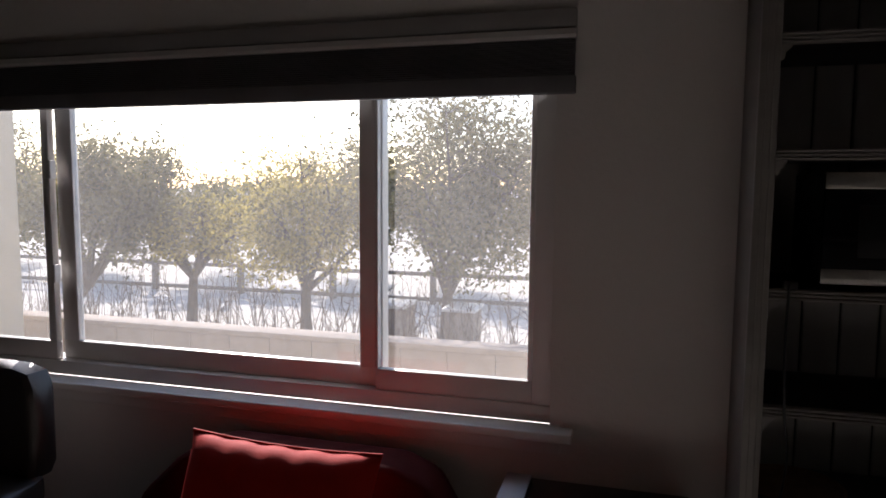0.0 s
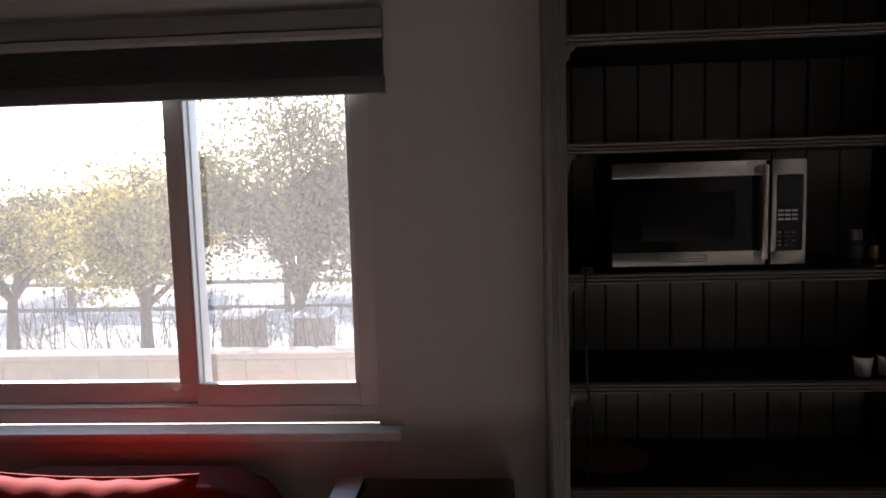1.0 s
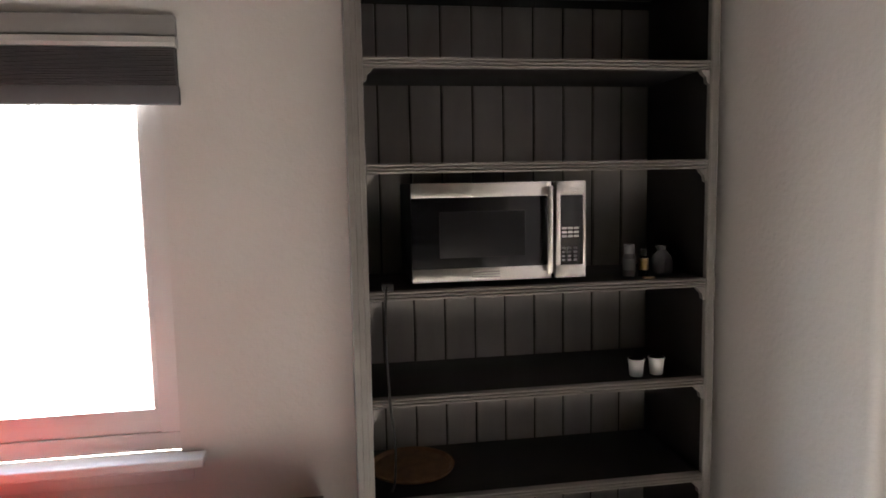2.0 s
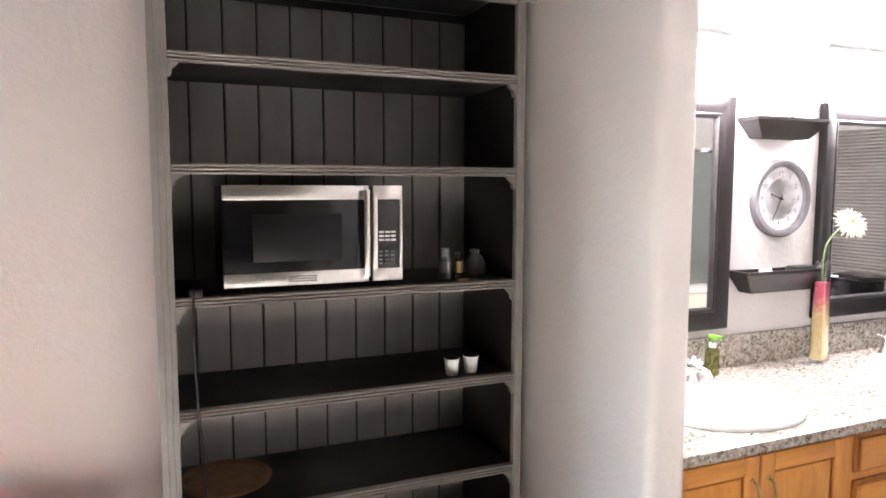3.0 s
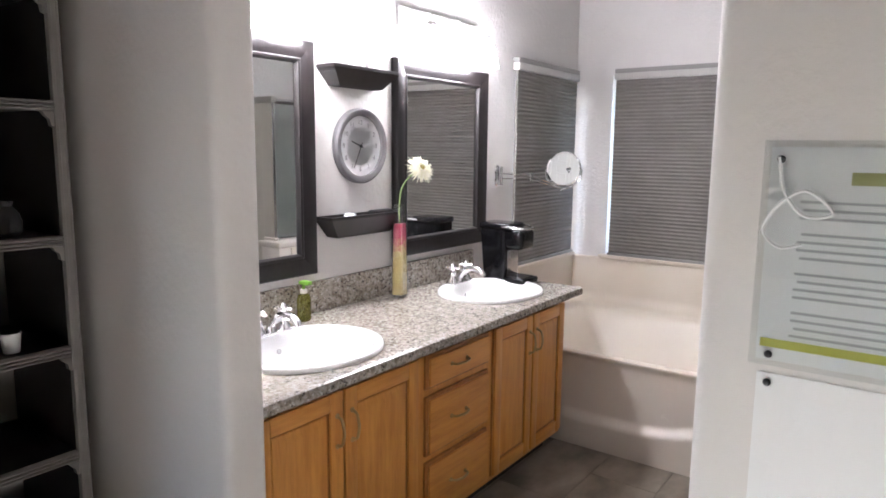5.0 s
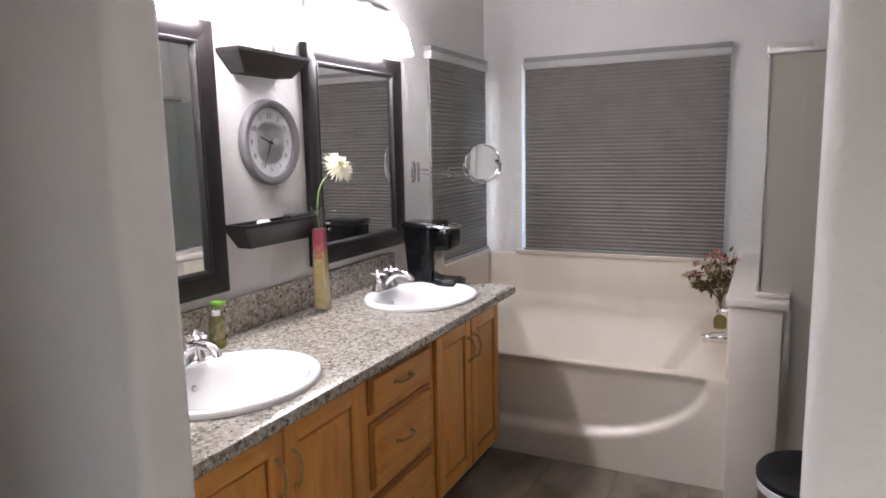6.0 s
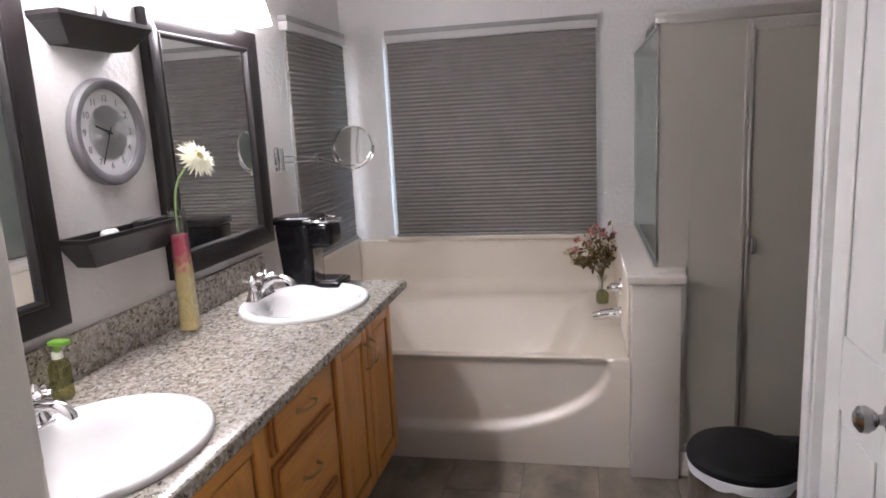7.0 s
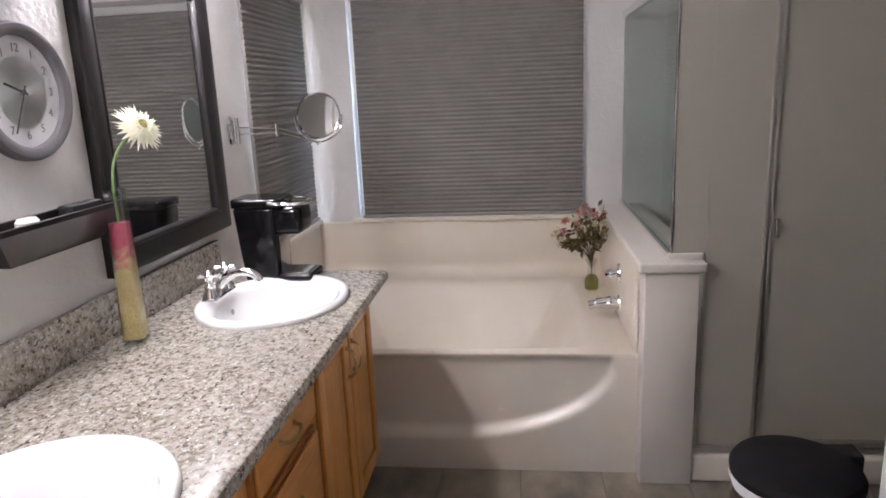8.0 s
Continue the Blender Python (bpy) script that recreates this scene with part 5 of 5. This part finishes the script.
def coved_panel(place, u0, u1, top):
    """A moulded panel that runs out into the tub's deck in a hollow curve; place turns (run, depth, z) into the room's axes."""
    prof = [(0.001, top), (0.022, top), (0.027, top - 0.003), (0.030, top - 0.009)]
    prof += [(0.030 + COVE * (1 - math.cos(radians(a))), TZ + 0.003 + COVE * (1 - math.sin(radians(a)))) for a in range(0, 91, 15)]
    prof.append((0.001, TZ + 0.003))
    bm = bmesh.new()
    a = [bm.verts.new(place(u0, d, z)) for d, z in prof]
    b = [bm.verts.new(place(u1, d, z)) for d, z in prof]
    for k in range(len(prof)):
        m = (k + 1) % len(prof)
        bm.faces.new((a[k], a[m], b[m], b[k]))
    bm.faces.new(a[::-1])
    bm.faces.new(b)
    bmesh.ops.recalc_face_normals(bm, faces=bm.faces[:])
    part("panel", bm, M_SURROUND, sur, smooth=40)


coved_panel(lambda u, d, z: (END_X - d, u, z), TY0, VAN_Y - 0.0025, SURZ)
coved_panel(lambda u, d, z: (u, VAN_Y - 0.001 - d, z), 3.42, END_X - 0.032, SURZ)
bm = box_bm((3.40, TY0 - 0.0015, TZ + 0.003), (END_X - 0.031, TY0 + 0.012, 0.80), 0.005, 3)
part("panel", bm, M_SURROUND, sur)

o = thing("bath_tap", "chrome bath spout and valve on the pony wall", "bath faucet", (3.80, TY0 + 0.0125, 0.540))
part("spout", tube(bmesh.new(), arc([(0, 0, 0), (0, 0.05, 0.001), (0, 0.09, -0.004), (0, 0.126, -0.012)], 5), [0.029] * 5 + [0.025] * 6 + [0.020] * 5, 16), M_CHROME, o)
part("spout_flange", lathe(bmesh.new(), [(0.036, 0.0), (0.034, 0.006), (0.026, 0.009)], (0, 0, 0), 20, turn=Matrix.Rotation(radians(-90), 3, "X")), M_CHROME, o)
tv = Matrix.Rotation(radians(-90), 3, "X")
part("valve_plate", lathe(bmesh.new(), [(0.045, 0), (0.043, 0.006), (0.02, 0.012), (0.02, 0.04), (0.015, 0.05), (0.0, 0.052)], (0, 0, 0.128), 24, turn=tv), M_CHROME, o)
part("lever", tube(bmesh.new(), [(0, 0.04, 0.128), (-0.02, 0.055, 0.135), (-0.05, 0.06, 0.138)], [0.009, 0.008, 0.006], 10), M_CHROME, o)

# flowers in a small vase at the end of the bath
o = thing("flower_vase", "small amber glass vase on the bath rim", "vase", (4.205, 0.533, TZ + 0.004))
part("glass_body", lathe(bmesh.new(), [(0.026, 0), (0.034, 0.006), (0.036, 0.05), (0.022, 0.075), (0.018, 0.12), (0.03, 0.15), (0.028, 0.15), (0.016, 0.12)], n=22), M_VASEGLASS, o)
part("water", lathe(bmesh.new(), [(0.03, 0.007), (0.033, 0.05), (0.02, 0.072), (0.0, 0.072)], n=22), M_AMBER, o)
bq = thing("dried_bouquet", "loose bouquet of pink and cream blossoms with olive leaves", "bouquet", (4.205, 0.533, TZ + 0.011))
rng = random.Random(11)
stems, leaves, blooms, pale = bmesh.new(), bmesh.new(), bmesh.new(), bmesh.new()


def blossom(bm, c, size, petals):
    for p in range(petals):
        d = Vector((rng.gauss(0, 1), rng.gauss(0, 1), rng.gauss(0.4, 0.8))).normalized()
        e = d.orthogonal().normalized()
        bm.faces.new([bm.verts.new(c + x * size) for x in (d * 0.1, d * 0.6 + e * 0.42, d, d * 0.6 - e * 0.42)])


# sprays: reach along the bath, reach into the room, height, leaf count, blossom kind
SPRAYS = ((0.150, -0.01, 0.275, 22, 3), (0.125, 0.02, 0.300, 16, 1), (0.100, -0.04, 0.265, 16, 0), (0.055, 0.03, 0.400, 14, 1), (0.030, -0.03, 0.385, 16, 1),
          (0.010, 0.02, 0.420, 12, 2), (-0.020, -0.02, 0.400, 14, 1), (-0.035, 0.03, 0.375, 14, 2), (-0.050, 0.0, 0.440, 18, 0), (-0.045, -0.03, 0.330, 16, 3), (-0.055, 0.02, 0.290, 14, 3), (0.085, -0.02, 0.360, 16, 2), (0.135, 0.0, 0.245, 24, 3), (0.095, 0.02, 0.250, 22, 0), (0.160, 0.01, 0.300, 14, 0),
          (0.020, 0.04, 0.320, 20, 0), (0.0, -0.05, 0.290, 20, 0), (0.045, -0.02, 0.300, 20, 3), (-0.030, 0.02, 0.285, 20, 0), (0.070, 0.01, 0.330, 16, 1))
for dy, dx, h, count, kind in SPRAYS:
    h = 0.17 + 0.86 * (h - 0.17)
    dy *= 1.12
    tip = Vector((dx, dy, h))
    mid = Vector((dx * 0.4, dy * 0.42, 0.17 + 0.32 * (h - 0.17)))
    tube(stems, arc([(0, 0, 0.02), (dx * 0.08, dy * 0.06, 0.14), mid, tip], 4), 0.0017, 5)
    for q in range(count):
        c = mid.lerp(tip, rng.uniform(0.1, 1.0)) + Vector((rng.gauss(0, 0.017), rng.gauss(0, 0.017), rng.gauss(0, 0.014)))
        d = Vector((rng.gauss(0, 1), rng.gauss(0, 1), rng.gauss(0, 0.7))).normalized()
        e = d.orthogonal().normalized()
        w = rng.uniform(0.010, 0.021)
        leaves.faces.new([leaves.verts.new(c + p) for p in (d * w, e * w * 0.5, -d * w, -e * w * 0.5)])
    for _ in range(2 if kind else 0):
        c = tip + Vector((rng.gauss(0, 0.014), rng.gauss(0, 0.014), rng.gauss(0, 0.012)))
        blossom(blooms if kind < 3 else pale, c, 0.022 if kind < 3 else 0.020, 12)
part("stems", stems, M_DRYLEAF, bq)
part("leaves", leaves, M_DRYLEAF, bq, "dark olive leaves", smooth=0)
part("blossoms", blooms, M_BLOSSOM, bq, "pink blossoms", smooth=0)
part("pale_blossoms", pale, M_PALEBLOSSOM, bq, "small cream blossoms", smooth=0)

# ---- pony wall and shower ----
structure("wall_pony", box_bm((3.306, 0.263, 0), (END_X, 0.4445, 0.805), 0.004), M_PONY, "low white wall between bath and shower")
structure("trim_pony_cap", box_bm((3.288, 0.243, 0.806), (END_X - 0.001, 0.466, 0.842), 0.008, 3), M_PONY, "white cap on the low wall")
SHX = 3.36
sh = thing("shower_enclosure", "silver-framed shower enclosure with obscured glass", "shower", (0, 0, 0))
part("curb", box_bm((3.325, -0.738, 0), (3.42, 0.262, 0.105), 0.012, 3), M_TUB, sh, "white shower curb")
part("header_rail", box_bm((SHX - 0.018, -0.736, 1.76), (SHX + 0.018, 0.363, 1.80), 0.004), M_STEEL, sh)
part("sill_rail", box_bm((SHX - 0.018, -0.736, 0.1055), (SHX + 0.018, 0.2625, 0.135), 0.004), M_STEEL, sh)
part("wall_post", box_bm((SHX - 0.014, 0.234, 0.1355), (SHX + 0.014, 0.2625, 0.8055), 0.003), M_STEEL, sh)
part("corner_post", box_bm((SHX - 0.007, 0.3445, 0.8615), (SHX + 0.007, 0.3535, 1.7595), 0.002), M_NICKEL, sh)
part("pony_sill", box_bm((SHX - 0.018, 0.2445, 0.8425), (SHX + 0.012, 0.3600, 0.861), 0.003), M_PONY, sh, "white strip under the end glass")
fixed = part("fixed_panel", box_bm((SHX - 0.004, 0.051, 0.1355), (SHX + 0.004, 0.2335, 1.7595)), M_SHGLASS, sh, "obscured fixed glass panel")
part("upper_panel", box_bm((SHX - 0.004, 0.234, 0.8615), (SHX + 0.004, 0.3440, 1.7595)), M_SHGLASS, fixed)
part("mullion", box_bm((SHX - 0.012, 0.0395, 0.1355), (SHX + 0.012, 0.0505, 1.7595), 0.002), M_STEEL, sh)
dr = part("shower_door", box_bm((SHX - 0.004, -0.70, 0.165), (SHX + 0.004, 0.021, 1.715)), M_SHGLASS, sh, "obscured glass door")
for a, b in ((0.0215, 0.035), (-0.733, -0.70)):
    part("door_stile", box_bm((SHX - 0.014, a, 0.14), (SHX + 0.010, b, 1.755), 0.003), M_STEEL, dr)
for za, zb in ((0.14, 0.1645), (1.7155, 1.755)):
    part("door_rail", box_bm((SHX - 0.012, -0.70, za), (SHX + 0.008, 0.021, zb), 0.003), M_STEEL, dr)
part("door_pull", box_bm((SHX - 0.034, 0.006, 0.915), (SHX - 0.0145, 0.021, 0.98), 0.004), M_NICKEL, dr)
g = part("side_panel", box_bm((SHX + 0.015, 0.344, 0.864), (END_X - 0.02, 0.352, 1.75)), M_PANELGLASS, sh, "greenish clear side panel")
part("side_rail", box_bm((SHX + 0.015, 0.335, 0.8425), (END_X - 0.002, 0.362, 0.8635), 0.003), M_CHROME, sh)
part("side_rail", box_bm((SHX + 0.019, 0.336, 1.7505), (END_X - 0.002, 0.361, 1.785), 0.003), M_CHROME, sh)

# ---- step bin ----
o = thing("step_bin", "stainless step bin with a black lid and white liner", "trash can", (2.665, 0.171, 0))
R = 0.152
part("base_ring", lathe(bmesh.new(), [(R + 0.004, 0), (R + 0.006, 0.01), (R + 0.004, 0.03), (R, 0.032)], n=40), M_BLACKMATT, o)
part("barrel", lathe(bmesh.new(), [(R, 0.0325), (R, 0.415), (R - 0.004, 0.415)], n=48), M_BARREL, o, "brushed steel barrel")
bm = lathe(bmesh.new(), [(R + 0.002, 0.408), (R + 0.005, 0.42), (R + 0.007, 0.436), (R + 0.004, 0.438), (R - 0.003, 0.42)], n=48)
for v in bm.verts:
    a = math.atan2(v.co.y, v.co.x)
    if v.co.z < 0.415:
        v.co.z += 0.02 * noise.noise(Vector((math.cos(a) * 3, math.sin(a) * 3, 0)))
    k = 1 + 0.025 * noise.noise(Vector((math.cos(a) * 6, math.sin(a) * 6, v.co.z * 20)))
    v.co.x *= k
    v.co.y *= k
part("liner", bm, M_LINER, o, "crumpled white liner")
part("lid", lathe(bmesh.new(), [(R + 0.006, 0.4385), (R + 0.007, 0.455), (R - 0.002, 0.470), (R * 0.8, 0.482), (R * 0.4, 0.490), (0, 0.492)], n=48), M_BINLID, o, "black domed lid")
part("hinge_block", box_bm((0.06, -R - 0.045, 0.40), (0.13, -R + 0.05, 0.46), 0.008), M_BLACKMATT, o)
part("pedal", box_bm((-R - 0.05, -0.04, 0.008), (-R + 0.0, 0.04, 0.02), 0.004), M_BLACKPLASTIC, o)

# ---- closet doors ----
def closet_door(name, x0, x1, knob_x):
    d = thing(name, "white panelled closet door, closed" + (", with a satin nickel knob" if knob_x else " beside its pair"), "door", (0, 0.10, 0), group="closet doors", kind="structure")
    part("leaf", box_bm((x0, -0.034, 0.008), (x1, -0.006, 2.045), 0.001), M_TRIMWHITE, d)
    for a, b, z0, z1 in ((x0, x0 + 0.085, 0.008, 2.045), (x1 - 0.085, x1, 0.008, 2.045), (x0 + 0.085, x1 - 0.085, 0.008, 0.2), (x0 + 0.085, x1 - 0.085, 0.82, 0.98), (x0 + 0.085, x1 - 0.085, 1.92, 2.045)):
        part("rail", box_bm((a, -0.0055, z0), (b, 0.001, z1), 0.002, 1), M_TRIMWHITE, d)
    for z0, z1 in ((0.225, 0.795), (1.005, 1.895)):
        part("raised_panel", box_bm((x0 + 0.11, -0.0055, z0), (x1 - 0.11, -0.0005, z1), 0.003, 1), M_TRIMWHITE, d)
    turn = Matrix.Rotation(radians(-90), 3, "X")
    if knob_x:
        part("knob", lathe(bmesh.new(), [(0.026, 0), (0.025, 0.005), (0.011, 0.010), (0.009, 0.022), (0.018, 0.029), (0.0245, 0.04), (0.0235, 0.051), (0.014, 0.058), (0.0, 0.06)], (knob_x, 0.001, 0.905), 24, turn=turn), M_NICKEL, d, "round satin nickel knob")
    return d


d1 = closet_door("door_1", 1.885, 2.262, 1.938)
part("catch_plate", box_bm((1.888, 0.0012, 0.925), (1.92, 0.010, 0.96), 0.002, 1), M_BLACKMATT, d1, "dark metal catch")
closet_door("door_2", 1.575, 1.881, None)
for nm, a, b, z0, z1 in (("trim_1", 2.2635, 2.334, 0.0, 2.115), ("trim_2", 1.505, 1.5735, 0.0, 2.115), ("trim_3", 1.5735, 2.2635, 2.0465, 2.115)):
    bm = box_bm((a, 0.02, z0), (b, 0.122, z1), 0.006, 2)
    if b - a < 0.1:
        bx(bm, (a + 0.012, 0.122, z0), (b - 0.03, 0.130, z1), 0.002, 1)
    structure(nm, bm, M_TRIMWHITE, "white closet door casing")

# ---- outside ----
GZ = -1.1
bm = bmesh.new()
bmesh.ops.create_grid(bm, x_segments=2, y_segments=2, size=1)
for v in bm.verts:
    v.co = Vector((v.co.x * 400, 100 + v.co.y * 500, GZ))
structure("ground", bm, M_GRAVEL, "pale sunlit gravel ground reaching far off")
structure("foundation", box_bm((-6.5, -6.1, GZ), (4.66, 2.28, -0.121), 0.0), M_STUCCO, "beige stucco foundation under the house")
bm = box_bm((-7.4, 4.2, GZ), (-5.5, 4.9, 3.2), 0.02)
structure("wall_porch", bm, M_STUCCO, "sunny beige stucco porch pillar outside")

fence = thing("garden_wall", "low tan concrete block garden wall outside the window", "garden wall", (0, 0, 0))
FYW = 5.15
block = box_bm((0, 0, 0), (0.397, 0.19, 0.197), 0.004, 1)
bmesh_data = bpy.data.meshes.new("block")
block.to_mesh(bmesh_data)
block.free()
bmesh_data.materials.append(M_BLOCK)
WTOP = 0.21
part("footing", box_bm((-12.0, FYW + 0.02, GZ), (1.0, FYW + 0.17, WTOP - 0.06)), M_BLOCK, fence)
for r in range(6):
    for k in range(32):
        b = new("block", bmesh_data)
        b.parent = fence
        b.location = (-11.9 + 0.4 * k + (0.2 if r % 2 else 0), FYW, WTOP - 0.25 - 0.2 * r)
part("capping", box_bm((-12.0, FYW - 0.02, WTOP - 0.05), (1.1, FYW + 0.21, WTOP), 0.008), M_BLOCK, fence)


def leaf_cloud(rng, centre, size, count, leaf):
    """Many small leaf faces scattered in uneven clumps; returns vertices and faces."""
    vs, fs = [], []
    clumps = []
    for _ in range(56):
        d = Vector((rng.gauss(0, 1), rng.gauss(0, 1), rng.gauss(0, 1))).normalized()
        clumps.append((Vector(centre) + Vector((d.x * size[0], d.y * size[1], d.z * size[2])) * rng.uniform(0.35, 1.0), rng.uniform(0.12, 0.3) * min(size)))
    for _ in range(count):
        c, s = clumps[rng.randrange(len(clumps))]
        p = c + Vector((rng.gauss(0, s), rng.gauss(0, s), rng.gauss(0, s * 0.8)))
        d = Vector((rng.gauss(0, 1), rng.gauss(0, 1), rng.gauss(0, 1))).normalized()
        e = d.orthogonal().normalized()
        w = leaf * rng.uniform(0.6, 1.3)
        i = len(vs)
        vs += [p + d * w, p + e * w * 0.5, p - d * w, p - e * w * 0.5]
        fs.append((i, i + 1, i + 2, i + 3))
    return vs, fs


def tree(label, x, y, fork, lean, crown, centre, leafm, seed, count):
    """A tree that forks low; crown gives its half width and half height about the height centre."""
    rng = random.Random(seed)
    o = thing("tree", label, "tree", (x, y, GZ), group="trees beyond the garden wall")
    bm = bmesh.new()
    tube(bm, arc([(0, 0, 0), (lean * 0.25, 0, fork * 0.5), (lean * 0.6, 0, fork)], 4), [0.115, 0.106, 0.1, 0.094, 0.09, 0.086, 0.082, 0.079, 0.076], 9)
    part("trunk", bm, M_BARK, o)
    limbs = bmesh.new()
    base = Vector((lean * 0.6, 0, fork * 0.97))
    for k in range(10):
        a = 2 * math.pi * k / 10 + rng.uniform(-0.3, 0.3)
        reach = crown[0] * rng.uniform(0.35, 0.95)
        tip = Vector((lean + reach * math.cos(a), reach * math.sin(a), centre + crown[1] * rng.uniform(-0.3, 0.9)))
        mid = base.lerp(tip, 0.45) + Vector((rng.gauss(0, 0.08), rng.gauss(0, 0.08), 0.1))
        tube(limbs, arc([base, mid, tip], 4), [0.06, 0.052, 0.045, 0.038, 0.032, 0.026, 0.02, 0.014, 0.008], 6)
        for q in range(5):
            st = mid.lerp(tip, rng.uniform(0.0, 0.95))
            tube(limbs, [st, st + Vector((rng.gauss(0, 0.35), rng.gauss(0, 0.35), rng.uniform(0.1, 0.55)))], [0.014, 0.004], 5)
    part("limbs", limbs, M_BARK, o)
    vs, fs = leaf_cloud(rng, (lean, 0, centre), (crown[0], crown[0] * 0.9, crown[1]), count, 0.040)
    me = bpy.data.meshes.new("crown")
    me.from_pydata(vs, [], fs)
    me.materials.append(leafm)
    part_ob = new("crown", me)
    part_ob.parent = o
    return o


tree("broad olive-green tree with a forked trunk beyond the wall", -2.7, 9.4, 1.0, 0.08, (1.6, 1.3), 2.55, M_LEAF, 1, 20000)
tree("leafy tree with yellowing foliage beyond the wall", -5.15, 9.8, 0.9, 0.0, (1.15, 1.05), 2.15, M_LEAFGOLD, 2, 11000)
tree("low spreading tree with gold-green leaves", -7.9, 10.6, 0.9, 0.1, (1.3, 0.55), 1.75, M_LEAFGOLD, 3, 8500)
tree("dark leaning tree beyond the wall", -9.6, 9.2, 0.9, 1.2, (1.65, 1.1), 2.3, M_LEAF, 4, 17000)
tree("broad grey-green tree beyond the wall", -13.0, 10.5, 1.2, 0.2, (1.7, 1.3), 2.7, M_LEAF, 6, 9000)
tree("tall grey-green tree near the house corner", 0.9, 10.2, 1.2, -0.1, (1.6, 1.4), 2.7, M_LEAF, 7, 8000)

rng = random.Random(21)
vs, fs = [], []
for k in range(22):
    a, b = leaf_cloud(rng, (-24 + k * 1.25, 17 + rng.uniform(-1.2, 2.5), GZ + rng.uniform(1.7, 2.2)), (1.1, 0.9, rng.uniform(0.75, 1.15)), 1500, 0.075)
    i = len(vs)
    vs += a
    fs += [tuple(q + i for q in f) for f in b]
me = bpy.data.meshes.new("far_trees")
me.from_pydata(vs, [], fs)
me.materials.append(M_LEAF)
tagged(new("far_trees", me), "distant belt of grey-green trees", "trees", "", "stuff")

bm = bmesh.new()
for k in range(440):
    x, y = rng.uniform(-9.5, -1.0), rng.uniform(6.2, 8.4)
    h, tilt = rng.uniform(0.8, 1.75), rng.gauss(0, 0.2)
    a, b, c = Vector((x, y, GZ)), Vector((x + tilt * 0.4, y, GZ + h * 0.55)), Vector((x + tilt * 1.2, y + rng.gauss(0, 0.1), GZ + h))
    tube(bm, [a, b, c], [0.007, 0.005, 0.002], 4)
    for q in range(3):
        st = a.lerp(b, rng.uniform(0.5, 1.0)) if q < 1 else b.lerp(c, rng.uniform(0.0, 0.7))
        tube(bm, [st, st + Vector((rng.gauss(0, 0.16), rng.gauss(0, 0.1), rng.uniform(0.08, 0.3)))], [0.004, 0.0015], 3)
tagged(link_mesh("shrub_stems", bm, M_TWIG), "thicket of bare brown shrub stems behind the wall", "shrubs", "", "stuff")

o = thing("rail_fence", "weathered post and rail fence across the sunny yard", "fence", (0, 0, 0))
for z in (0.06, 0.62):
    part("rail", box_bm((-24, 14.0, GZ + z), (2, 14.06, GZ + z + 0.09), 0.01), M_RAILWOOD, o)
for k in range(11):
    part("post", box_bm((-23.5 + 2.4 * k, 13.95, GZ), (-23.38 + 2.4 * k, 14.09, GZ + 0.8), 0.01), M_RAILWOOD, o)
for x, y, w in ((-3.12, 8.4, 0.42), (-2.17, 8.4, 0.38)):
    o = thing("utility_box", "grey utility cabinet with a sunlit white top", "utility box", (x, y, GZ), group="utility boxes")
    part("cabinet", box_bm((-w / 2, -0.25, 0), (w / 2, 0.25, 1.0), 0.01), M_BLOCK, o)
    part("lid", box_bm((-w / 2 - 0.03, -0.28, 1.0005), (w / 2 + 0.03, 0.28, 1.04), 0.006), M_TRIMWHITE, o)

# ---- bathroom floor tiles ----
TW, TL = 0.305, 0.61
tile = box_bm((0.0015, 0.0015, 0), (TL - 0.0015, TW - 0.0015, 0.004), 0.001, 1)
tile_data = bpy.data.meshes.new("tile")
tile.to_mesh(tile_data)
tile.free()
tile_data.materials.append(M_TILE)
half_data = bpy.data.meshes.new("half_tile")
tile = box_bm((0.0015, 0.0015, 0), (TL / 2 - 0.0015, TW - 0.0015, 0.004), 0.001, 1)
tile.to_mesh(half_data)
tile.free()
half_data.materials.append(M_TILE)
row = 0
y = -0.95
while y < 1.95:
    x = WX0 + 0.004
    while x < 3.32:
        half = row % 2 and x < WX0 + 0.01
        t = new("tile", half_data if half else tile_data)
        t.parent = bath_floor
        t.location = (x, y, -0.004)
        x += TL / 2 if half else TL
    y += TW
    row += 1
